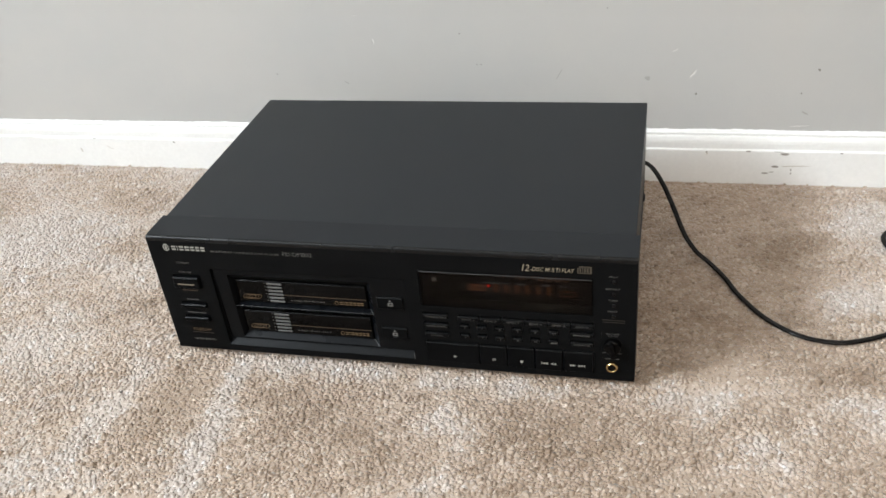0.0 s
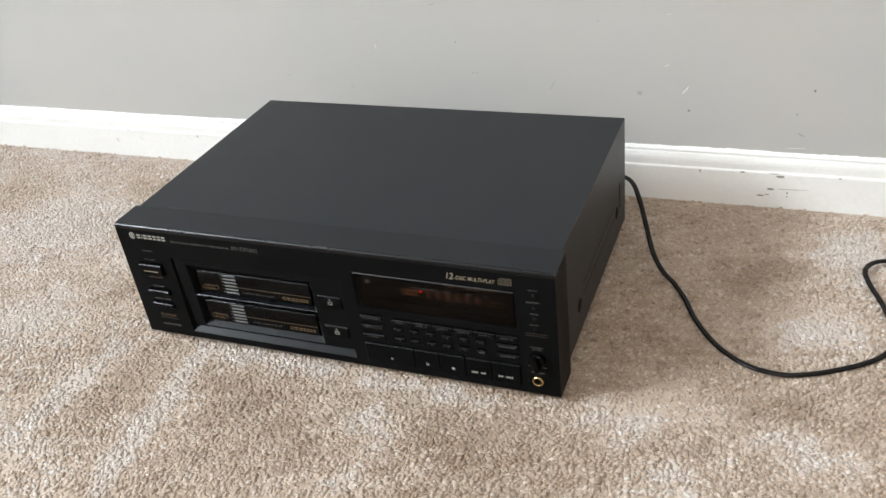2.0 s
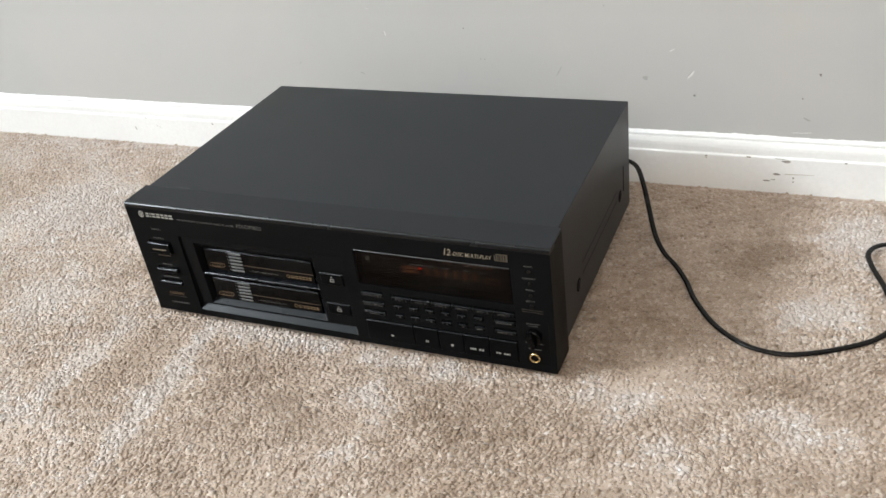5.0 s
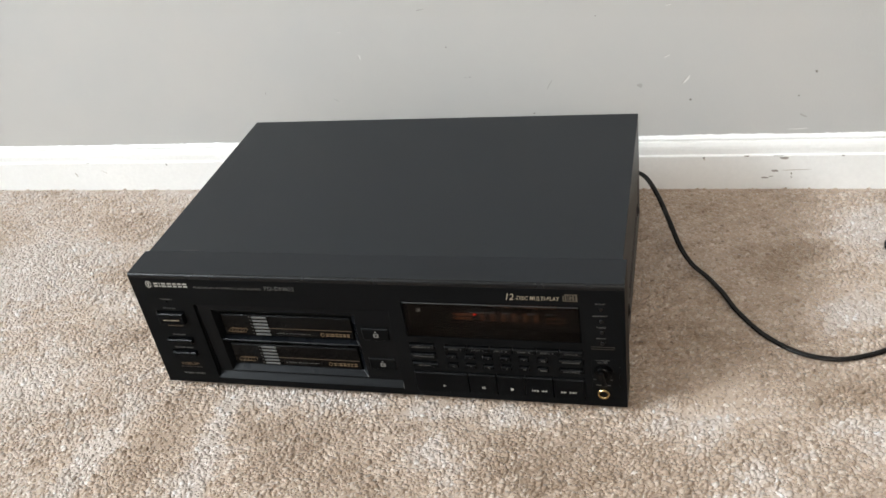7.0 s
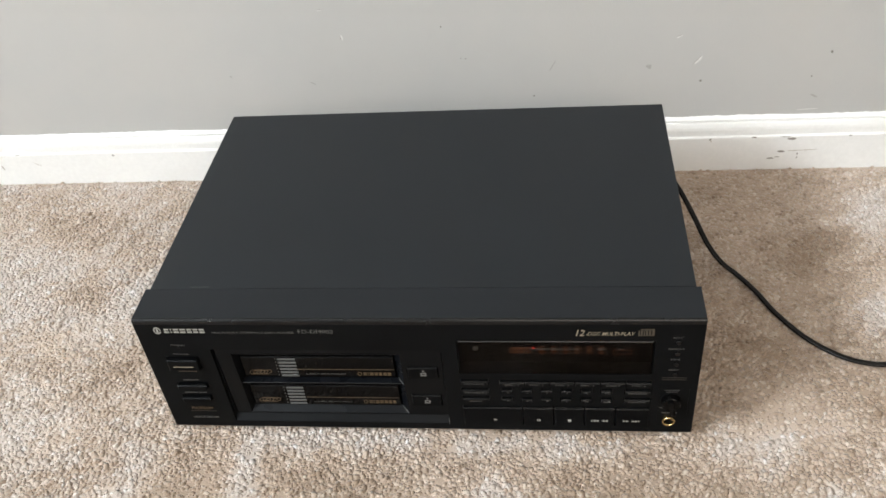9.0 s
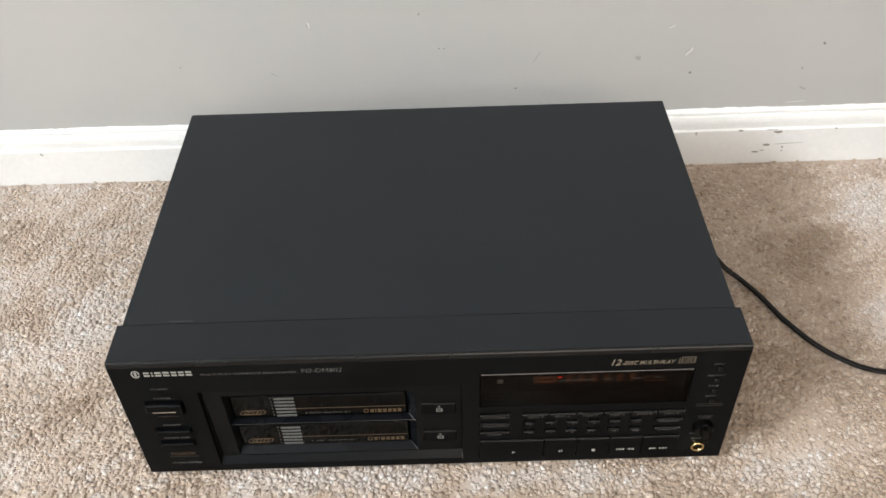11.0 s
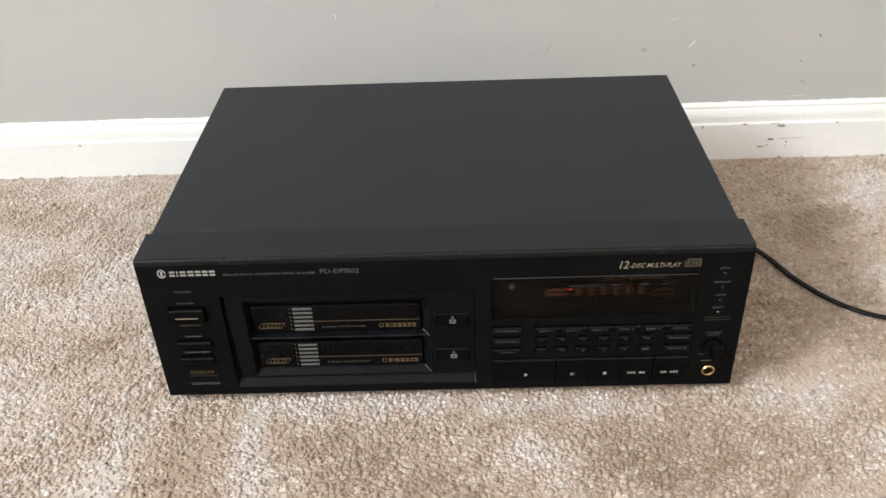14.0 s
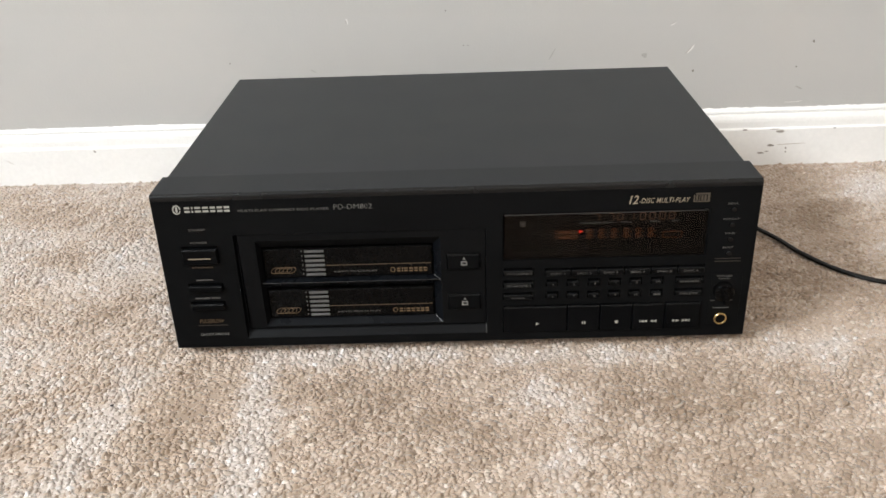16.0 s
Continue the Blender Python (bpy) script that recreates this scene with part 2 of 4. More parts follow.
def pierced(u0, u1, v0, v1, holes, d0, d1, axis="y", slope=None):
    """A slab with rectangular holes through it. u, v span it; d0 to d1 is its thickness along the axis.
    slope(u, v), where given, is added to the front's depth."""
    us = sorted({u0, u1, *[h[0] for h in holes], *[h[1] for h in holes]})
    vs = sorted({v0, v1, *[h[2] for h in holes], *[h[3] for h in holes]})
    us, vs = [u for u in us if u0 <= u <= u1], [v for v in vs if v0 <= v <= v1]
    bm = bmesh.new()
    grid = {}

    def vert(i, j, k):
        if (i, j, k) not in grid:
            d = (d0 + (slope(us[i], vs[j]) if slope else 0)) if k == 0 else d1
            grid[i, j, k] = bm.verts.new((us[i], d, vs[j]) if axis == "y" else (d, us[i], vs[j]))
        return grid[i, j, k]

    def solid(i, j):
        if not (0 <= i < len(us) - 1 and 0 <= j < len(vs) - 1):
            return False
        u, v = (us[i] + us[i + 1]) / 2, (vs[j] + vs[j + 1]) / 2
        return not any(h[0] < u < h[1] and h[2] < v < h[3] for h in holes)

    for i in range(len(us) - 1):
        for j in range(len(vs) - 1):
            if not solid(i, j):
                continue
            for k in (0, 1):
                bm.faces.new((vert(i, j, k), vert(i + 1, j, k), vert(i + 1, j + 1, k), vert(i, j + 1, k)))
            for (di, dj), (a, b) in (((-1, 0), ((i, j), (i, j + 1))), ((1, 0), ((i + 1, j), (i + 1, j + 1))), ((0, -1), ((i, j), (i + 1, j))), ((0, 1), ((i, j + 1), (i + 1, j + 1)))):
                if not solid(i + di, j + dj):
                    bm.faces.new((vert(*a, 0), vert(*b, 0), vert(*b, 1), vert(*a, 1)))
    return bm


def flat(polygons, y, thick=0.00012):
    """Thin printed shapes: polygons of (x, z) in the plane y, with a hair of thickness."""
    bm = bmesh.new()
    for poly in polygons:
        a = [bm.verts.new((px, y - thick, pz)) for px, pz in poly]
        b = [bm.verts.new((px, y, pz)) for px, pz in poly]
        n = len(poly)
        bm.faces.new(a)
        for i in range(n):
            bm.faces.new((a[i], a[(i + 1) % n], b[(i + 1) % n], b[i]))
    return bm


def rect(x0, x1, z0, z1):
    return [(x0, z0), (x1, z0), (x1, z1), (x0, z1)]


def dashes(x0, x1, z0, z1, size=0.00125):
    """A bar broken up as small print is by its letters."""
    n = max(1, round((x1 - x0) / size))
    step = (x1 - x0) / n
    return [rect(x0 + k * step, x0 + (k + 0.72) * step, z0, z1) for k in range(n)]


def frame_rect(x0, x1, z0, z1, w):
    return [rect(x0, x1, z0, z0 + w), rect(x0, x1, z1 - w, z1), rect(x0, x0 + w, z0 + w, z1 - w), rect(x1 - w, x1, z0 + w, z1 - w)]


def ring_shape(cx, cz, rx, rz, w, n=14, a0=0.0, a1=360.0):
    out = []
    for i in range(n):
        p, q = radians(a0 + (a1 - a0) * i / n), radians(a0 + (a1 - a0) * (i + 1) / n)
        out.append([(cx + rx * math.cos(p), cz + rz * math.sin(p)), (cx + rx * math.cos(q), cz + rz * math.sin(q)),
                    (cx + (rx - w) * math.cos(q), cz + (rz - w) * math.sin(q)), (cx + (rx - w) * math.cos(p), cz + (rz - w) * math.sin(p))])
    return out


def lettering(name, body, x0, x1, z0, z1, y, mat, parent, shear=0.0, heavy=0.0, label=""):
    """Printed words that fill a box of the face."""
    cu = bpy.data.curves.new(name, "FONT")
    cu.body, cu.size, cu.shear, cu.offset, cu.resolution_u = body, 1.0, shear, heavy, 2
    tmp = new("tmp_lettering", cu)
    bpy.context.view_layer.update()
    me = bpy.data.meshes.new_from_object(tmp.evaluated_get(bpy.context.evaluated_depsgraph_get()))
    bpy.data.objects.remove(tmp)
    co = np.empty(len(me.vertices) * 3)
    me.vertices.foreach_get("co", co)
    co = co.reshape(-1, 3)
    lo, hi = co.min(0), co.max(0)
    out = np.empty_like(co)
    out[:, 0] = x0 + (co[:, 0] - lo[0]) / (hi[0] - lo[0]) * (x1 - x0)
    out[:, 2] = z0 + (co[:, 1] - lo[1]) / (hi[1] - lo[1]) * (z1 - z0)
    out[:, 1] = y - 0.00012
    me.vertices.foreach_set("co", out.ravel())
    me.materials.clear()
    me.materials.append(mat)
    ob = new(name, me)
    ob.parent = parent
    if label:
        ob["label"] = label
    return ob


def sweep(points, section, bm=None, steps=8):
    """A closed section, in metres across and up, drawn along a smooth line through the points."""
    pts = [Vector(p) for p in points]
    line = []
    for i in range(len(pts) - 1):
        p0, p1, p2, p3 = pts[max(i - 1, 0)], pts[i], pts[i + 1], pts[min(i + 2, len(pts) - 1)]
        for k in range(steps):
            t = k / steps
            line.append(0.5 * ((2 * p1) + (p2 - p0) * t + (2 * p0 - 5 * p1 + 4 * p2 - p3) * t * t + (3 * p1 - p0 - 3 * p2 + p3) * t ** 3))
    line.append(pts[-1])
    bm = bm or bmesh.new()
    rings = []
    for i, p in enumerate(line):
        d = (line[min(i + 1, len(line) - 1)] - line[max(i - 1, 0)]).normalized()
        side = d.cross(Vector((0, 0, 1)))
        side = side.normalized() if side.length > 0.05 else Vector((1, 0, 0))
        up = side.cross(d)
        rings.append([bm.verts.new(p + side * a + up * b) for a, b in section])
    n = len(section)
    for r, s in zip(rings, rings[1:]):
        for i in range(n):
            bm.faces.new((r[i], r[(i + 1) % n], s[(i + 1) % n], s[i]))
    bm.faces.new(rings[0])
    bm.faces.new(rings[-1][::-1])
    return bm


def turned(outline, n=28, axis="y"):
    """A round body: (radius, height) pairs turned about the axis."""
    bm = bmesh.new()
    rings = []
    for r, h in outline:
        rings.append([bm.verts.new((r * math.cos(2 * math.pi * i / n), h, r * math.sin(2 * math.pi * i / n)) if axis == "y" else
                                   (r * math.cos(2 * math.pi * i / n), r * math.sin(2 * math.pi * i / n), h)) for i in range(n)])
    for a, b in zip(rings, rings[1:]):
        for i in range(n):
            bm.faces.new((a[i], a[(i + 1) % n], b[(i + 1) % n], b[i]))
    bm.faces.new(rings[0])
    bm.faces.new(rings[-1][::-1])
    return bm


def moved(bm, x, y, z):
    bmesh.ops.translate(bm, vec=(x, y, z), verts=bm.verts)
    return bm


# ---- the room ----
def structure(name, bm, mat, label, category):
    ob = part(name, bm, mat, None)
    return tagged(ob, label, category, kind="structure")


T = 0.12
structure("floor", box(ROOM_W - T, ROOM_E + T, ROOM_S - T, WALL_Y + T, FLOOR - 0.1, FLOOR), CARPET_BACK, "beige cut-pile carpet laid wall to wall", "carpet")
wall_north = structure("wall_north", box(ROOM_W - T, ROOM_E + T, WALL_Y, WALL_Y + T, FLOOR, CEIL), WALL, "grey painted wall with small dents and scuffs", "wall")
structure("wall_east", box(ROOM_E, ROOM_E + T, ROOM_S, WALL_Y, FLOOR, CEIL), WALL, "plain grey painted wall", "wall")
structure("wall_west", pierced(ROOM_S, WALL_Y, FLOOR, CEIL, [WEST_WIN], ROOM_W, ROOM_W - T, axis="x"), WALL, "plain grey painted wall with a window", "wall")
structure("wall_south", pierced(ROOM_W, ROOM_E, FLOOR, CEIL, [SOUTH_FILL_WIN], ROOM_S, ROOM_S - T), WALL, "plain grey painted wall with a window", "wall")
structure("ceiling", box(ROOM_W - T, ROOM_E + T, ROOM_S - T, WALL_Y + T, CEIL, CEIL + 0.1), CEILING, "plain white painted ceiling", "ceiling")


def window(name, hole, at, axis):
    """A white sash window set in the wall's opening."""
    u0, u1, v0, v1 = hole
    empty = tagged(new(name), "white painted sash window with clear glass", "window", kind="structure")
    mid = (v0 + v1) / 2
    panes = [(u0 + 0.05, u1 - 0.05, v0 + 0.05, mid - 0.02), (u0 + 0.05, u1 - 0.05, mid + 0.02, v1 - 0.05)]
    part("window_frame", pierced(u0 + 0.001, u1 - 0.001, v0 + 0.001, v1 - 0.001, panes, at - 0.03, at - 0.08, axis=axis), TRIM, empty)
    for a, b, c, d in panes:
        bm = box(a, b, at - 0.058, at - 0.054, c, d) if axis == "y" else box(at - 0.058, at - 0.054, a, b, c, d)
        part("pane", bm, PANE, empty).visible_shadow = False


window("window_1", WEST_WIN, ROOM_W, "x")
# unseen window, added to hold the south fill lamp
window("added_window", SOUTH_FILL_WIN, ROOM_S, "y")

# skirting: a flat board with a moulded cap
BOARD = 0.369
SKIRTING = [(WALL_Y - 0.0005, FLOOR), (BOARD, FLOOR), (BOARD, 0.0322), (BOARD + 0.0003, 0.0332), (BOARD + 0.0012, 0.0338), (BOARD + 0.0021, 0.0343), (BOARD + 0.0023, 0.0360),
            (BOARD + 0.0024, 0.0410), (BOARD + 0.0029, 0.0440), (BOARD + 0.0042, 0.0478), (BOARD + 0.0050, 0.0490), (BOARD + 0.0066, 0.0492), (BOARD + 0.0066, 0.0499), (BOARD + 0.0056, 0.0503), (BOARD + 0.0060, 0.0522), (BOARD + 0.0074, 0.0536), (WALL_Y - 0.0005, 0.0545)]
baseboard = structure("baseboard", extrude_x(SKIRTING, ROOM_W, ROOM_E), TRIM, "white gloss painted baseboard with chips and scuffs", "baseboard")

# brushed, uneven line of paint and filler where the skirting meets the wall
bm = bmesh.new()
rows = []
for i in range(900):
    x = -1.5 + i * 0.003
    n1 = noise.noise((x * 14, 1.7, 0)) + 0.7 * noise.noise((x * 60, 5.1, 0)) + 0.5 * noise.noise((x * 190, 9.3, 0))
    top = 0.0556 + 0.0003 * x + 0.0010 * n1 + 0.0007 * noise.noise((x * 330, 2.3, 0))
    rows.append([bm.verts.new((x, WALL_Y - 0.0026, 0.0524)), bm.verts.new((x, WALL_Y - 0.0013, top - 0.0012)), bm.verts.new((x, WALL_Y - 0.0001, top))])
for a, b in zip(rows, rows[1:]):
    for k in (0, 1):
        bm.faces.new((a[k], b[k], b[k + 1], a[k + 1]))
part("caulk_bead", bm, TRIM, baseboard, "uneven white paint line")


def blot(cx, cz, w, h, turn, seed, y, mat, name, parent, n=14):
    """A small irregular mark."""
    poly = []
    for i in range(n):
        a = 2 * math.pi * i / n
        r = 1 + 0.45 * noise.noise((math.cos(a) * 1.3 + seed, math.sin(a) * 1.3, seed * 0.7))
        px, pz = w / 2 * r * math.cos(a), h / 2 * r * math.sin(a)
        ca, sa = math.cos(radians(turn)), math.sin(radians(turn))
        poly.append((cx + px * ca - pz * sa, cz + px * sa + pz * ca))
    return part(name, flat([poly], y, 0.0002), mat, parent)


for k, (x, z, w, h, turn) in enumerate(((0.274, 0.0375, 0.0030, 0.0022, 20), (0.319, 0.0392, 0.0060, 0.0016, 0), (0.358, 0.0365, 0.0080, 0.0030, 0), (0.352, 0.0393, 0.010, 0.0008, 0),
                                        (0.349, 0.0205, 0.0072, 0.0026, -6), (0.339, 0.0118, 0.0072, 0.0018, 0), (0.346, 0.0136, 0.0050, 0.0008, 5), (0.3665, 0.0170, 0.0016, 0.0028, 0),
                                        (0.3668, 0.0122, 0.0014, 0.0020, 0), (0.417, 0.0388, 0.0030, 0.0014, 0), (-0.402, 0.0360, 0.0034, 0.0020, -35), (-0.52, 0.0392, 0.005, 0.0009, 0))):
    blot(x, z - 0.0063, w, h, turn, k + 0.37, BOARD - 0.0001, SCUFF_AND_SHADE, "scuff_mark", baseboard)
for k, (x, z, w, h, turn) in enumerate(((0.370, 0.0215, 0.030, 0.0006, 2), (-0.545, 0.0215, 0.0014, 0.0058, 15), (-0.50, 0.026, 0.010, 0.0005, -30), (0.2745, 0.0352, 0.0020, 0.0012, 0))):
    blot(x, z - 0.0063, w, h, turn, k + 5.2, BOARD - 0.0001, SCUFF_PALE, "scuff_mark", baseboard)


def gouge(cx, cz, length, width, turn):
    """A dent in the plaster: a pale torn lip, with the hollow's shade painted as a dark line."""
    cz -= 0.0073
    blot(cx, cz, length, width, turn, cx * 40, WALL_Y - 0.0001, GYPSUM, "dent", wall_north)
    s, c = math.sin(radians(turn)), math.cos(radians(turn))
    blot(cx - s * width * 0.42, cz + c * width * 0.42, length * 0.92, width * 0.30, turn, cx * 31, WALL_Y - 0.0003, SCUFF_AND_SHADE, "dent_shadow_line", wall_north)


gouge(0.2535, 0.1295, 0.0115, 0.0027, 52)
gouge(0.233, 0.157, 0.0055, 0.0016, 28)
gouge(-0.110, 0.170, 0.0060, 0.0022, 100)
gouge(-0.128, 0.2015, 0.0050, 0.0014, 5)
gouge(0.234, 0.213, 0.0050, 0.0013, 8)
blot(0.371, 0.0607, 0.0180, 0.0007, 3, 3.3, WALL_Y - 0.0001, GYPSUM, "dent", wall_north)
for k, (x, z, w, h) in enumerate(((0.258, 0.106, 0.0022, 0.0026), (0.383, 0.134, 0.0022, 0.0034), (0.368, 0.107, 0.0016, 0.0018), (0.012, 0.141, 0.0012, 0.0012), (0.017, 0.141, 0.0012, 0.0010),
                                  (-0.239, 0.129, 0.0014, 0.0014), (0.087, 0.094, 0.0022, 0.0014), (-0.006, 0.178, 0.0012, 0.0018), (0.16, 0.205, 0.0014, 0.0012))):
    blot(x, z - 0.0073, w, h, 20, k + 2.2, WALL_Y - 0.0001, SCUFF_WALL, "scuff_mark", wall_north)
for k, (x, z, w, h, turn) in enumerate(((0.205, 0.124, 0.0058, 0.0050, 0), (0.106, 0.128, 0.0130, 0.0012, 60), (0.374, 0.084, 0.0090, 0.0020, -25), (-0.03, 0.222, 0.008, 0.0012, 10), (-0.15, 0.118, 0.008, 0.0008, -30))):
    blot(x, z - 0.0073, w, h, turn, k + 8.1, WALL_Y - 0.0001, SCUFF_FAINT, "scuff_mark", wall_north)

# ---- the CD player ----
player = tagged(new("cd_player"), "black twin-magazine CD player with lit display standing on carpet", "CD player")
MM = 0.001
HALF, TOP, LOW, BACK, SEAM = 0.2105, 0.1318, 0.0075, 0.2815, 0.032
SIDE = 0.2075


def mm(*v):
    return [a * MM for a in v]


# every opening in the front panel: x0, x1, z0, z1 in millimetres
DISPLAY = mm(33, 176.5, 74.5, 111)
DOOR_HOLE = mm(-157, 21, 14.5, 100)
POWER_HOLE = mm(-195, -168.5, 78.5, 92)
SLIM_HOLES = [mm(-194.5, -169, 56, 62.2), mm(-194.5, -169.5, 41, 47.2)]
BIG_HOLE = mm(33, 177, 14.5, 37)
DISC_HOLE = mm(63, 177, 60.8, 67.2)
SIDE_KEYS = [mm(33, 55, z - 6, z) for z in (68, 58, 48)]
NUM_X = [64, 79, 94, 109, 124, 139.3]
NUM_KEYS = [mm(x, x + 9, z - 5.6, z) for z in (58, 48) for x in NUM_X] + [mm(157, 177, z - 5.6, z) for z in (58, 48)]
holes = [DISPLAY, DOOR_HOLE, POWER_HOLE, *SLIM_HOLES, BIG_HOLE, DISC_HOLE, *SIDE_KEYS, *NUM_KEYS]
part("front_panel", pierced(-HALF, HALF, LOW, 0.1272, holes, 0.0, 0.013), FASCIA, player, "black plastic front panel")
rail = [(0.013, 0.1272), (0.0012, 0.1272), (0.0012, 0.1300), (0.0025, TOP), (SEAM + 0.002, TOP), (SEAM + 0.002, TOP - 0.002), (0.013, TOP - 0.002)]
part("top_rail", extrude_x(rail, -HALF, HALF), RAIL, player)
nose = [(0.0011, 0.12725), (0.0, 0.12725), (0.0, 0.1298), (0.0003, 0.1306), (0.0009, 0.1313), (0.0016, 0.1317), (0.0024, TOP), (0.0011, 0.1300)]
part("front_edge", extrude_x(nose, -HALF, HALF), FRONT_EDGE, player)
for s in (-1, 1):
    part("side_cheek", box(min(s * HALF, s * (HALF - 0.003)), max(s * HALF, s * (HALF - 0.003)), 0.013, SEAM + 0.001, LOW, 0.1272 + 0.0018), FASCIA, player)
part("backing_plate", box(-0.2, 0.2, 0.0145, 0.016, 0.011, 0.1265), DARK, player)

# steel cover: one folded sheet with rolled edges
t = 0.0012
R = 0.0006
shell = [(-SIDE, 0.014), (-SIDE, TOP - 0.0005 - R), (-SIDE + R * 0.3, TOP - 0.0005 - R * 0.3), (-SIDE + R, TOP - 0.0005), (SIDE - R, TOP - 0.0005), (SIDE - R * 0.3, TOP - 0.0005 - R * 0.3),
         (SIDE, TOP - 0.0005 - R), (SIDE, 0.014), (SIDE - t, 0.014), (SIDE - t, TOP - 0.0005 - R - t), (-SIDE + t, TOP - 0.0005 - R - t), (-SIDE + t, 0.014)]
bm = bmesh.new()
ya, yb = SEAM + 0.0009, BACK
ra = [bm.verts.new((x, ya, z)) for x, z in shell]
rb = [bm.verts.new((x, yb, z)) for x, z in shell]
for i in range(len(shell)):
    j = (i + 1) % len(shell)
    bm.faces.new((ra[i], ra[j], rb[j], rb[i]))
for ring in (ra, rb):
    for q in ((0, 1, 10, 11), (1, 2, 3, 10), (3, 4, 9, 10), (4, 5, 6, 9), (6, 7, 8, 9)):
        bm.faces.new([ring[k] for k in q])
part("cover", bm, COVER, player, "black painted steel cover")
part("base_plate", box(-SIDE + 0.002, SIDE - 0.002, 0.0165, BACK - 0.003, LOW + 0.002, LOW + 0.004), COVER, player)
part("rear_panel", box(-SIDE + t, SIDE - t, BACK - 0.003, BACK - 0.0015, LOW + 0.003, TOP - 0.004), COVER, player)
for fx in (-0.165, 0.165):
    for fy in (0.045, 0.245):
        part("foot", moved(turned([(0.016, 0.0), (0.0175, 0.002), (0.019, LOW + 0.002 - FLOOR)], axis="z"), fx, fy, FLOOR), RUBBER, player)
part("paint_scratch", box(-0.176, -0.160, 0.0345, 0.0350, TOP - 0.0006, TOP - 0.00040), PRINT_SOFT, player)
# pressed ribs and screws in the sides
for s in (-1, 1):
    for z in (0.057, 0.046):
        a, b = sorted((s * (SIDE - 0.0002), s * (SIDE + 0.0005)))
        part("pressed_rib", box(a, b, 0.095, 0.225, z - 0.0012, z + 0.0012, 0.0003, 1), COVER, player)
    for y, z in ((0.080, 0.046), (0.239, 0.048)):
        a, b = sorted((s * (SIDE - 0.0002), s * (SIDE + 0.00035)))
        # flat dark disc on the cover: the hole's shade is put into its colour
        disc = turned([(0.0064, 0.0), (0.0064, 0.0003), (0.0060, 0.0005)], n=24)
        bmesh.ops.rotate(disc, cent=(0, 0, 0), matrix=Matrix.Rotation(-s * math.pi / 2, 3, "Z"), verts=disc.verts)
        hole = part("screw_hole", moved(disc, s * (SIDE - 0.0001), y, z - 0.003), DARK, player)
        bm = turned([(0.0042, 0.0), (0.0042, 0.0010), (0.0030, 0.0018), (0.0012, 0.0019)], n=18)
        bmesh.ops.rotate(bm, cent=(0, 0, 0), matrix=Matrix.Rotation(-s * math.pi / 2, 3, "Z"), verts=bm.verts)
        part("screw", moved(bm, s * (SIDE + 0.0002), y, z - 0.003), STEEL, hole)
    a, b = sorted((s * (SIDE - 0.0002), s * (SIDE + 0.00035)))
    # a flat dark bar painted in for the shade of an open slot
    part("slot", box(a, b, 0.2535, 0.2555, 0.043, 0.071), DARK, player)

# recessed magazine door: its face leans back towards the bottom and ends in a sloping sill


def lean(z):
    return 0.0005 + 0.0026 * (0.100 - z) / 0.079


MAG = [mm(-140, -16.5, 60.8, 86.2), mm(-140, -16.5, 26.6, 52.6)]
funnel = mm(-142.2, -11, 22.8, 94.5)
eject = [mm(-7, 17, 67.5, 80.5), mm(-7, 17, 34, 47)]
part("magazine_door", pierced(-0.1541, 0.0205, 0.0215, 0.0995, [funnel, *eject], 0.0, 0.012, slope=lambda u, v: lean(v)), DOOR, player, "black recessed magazine door")
part("guide_rib", box(-0.1556, -0.1549, 0.0012, 0.012, 0.0216, 0.0930, 0.0002, 1), DOOR, player)
bm = bmesh.new()
# funnel walls that slope in to the two slots
fx0, fx1, fz0, fz1 = funnel
mx0, mx1 = MAG[0][0], MAG[0][1]


def quad(bm, *p):
    bm.faces.new([bm.verts.new(q) for q in p])


def depth(i):
    return (0.0078, 0.0084)[i]


rib_top, rib_low, rib_y = 0.0592, 0.0586, 0.0030
quad(bm, (fx0, lean(fz1), fz1), (fx1, lean(fz1), fz1), (mx1, depth(0), MAG[0][3]), (mx0, depth(0), MAG[0][3]))
part("funnel_top", bm, DOOR, player)
bm = bmesh.new()
quad(bm, (fx0 + 0.0008, rib_y, rib_top), (fx1 - 0.0008, rib_y, rib_top), (mx1, depth(0), MAG[0][2]), (mx0, depth(0), MAG[0][2]))
quad(bm, (fx0 + 0.0008, rib_y, rib_top), (fx1 - 0.0008, rib_y, rib_top), (fx1 - 0.0008, rib_y, rib_low), (fx0 + 0.0008, rib_y, rib_low))
quad(bm, (fx0 + 0.0008, rib_y, rib_low), (fx1 - 0.0008, rib_y, rib_low), (mx1, depth(1), MAG[1][3]), (mx0, depth(1), MAG[1][3]))
part("divider_rib", bm, FUNNEL, player)
part("rib_edge", box(fx0 + 0.001, fx1 - 0.001, rib_y - 0.0003, rib_y + 0.0003, rib_low, rib_top + 0.0001, 0.0002, 1), BRIGHT_EDGE, player)
# silver strips paint in the glints along the mitred corners
for (xa, za), (xb, zb) in (((fx1 - 0.0006, rib_top - 0.0002), (mx1, MAG[0][2])), ((fx1 - 0.0004, fz0 + 0.0003), (mx1, MAG[1][2]))):
    yb = depth(0)
    part("mitre_glint", sweep([(xa, lean(za) - 0.0001, za), ((xa + xb) / 2, (lean(za) + yb) / 2 - 0.0001, (za + zb) / 2), (xb, yb - 0.0001, zb)], [(0.00022 * math.cos(a), 0.00022 * math.sin(a)) for a in (0, 1.57, 3.14, 4.71)], steps=2), STRIPE, player)
bm = bmesh.new()
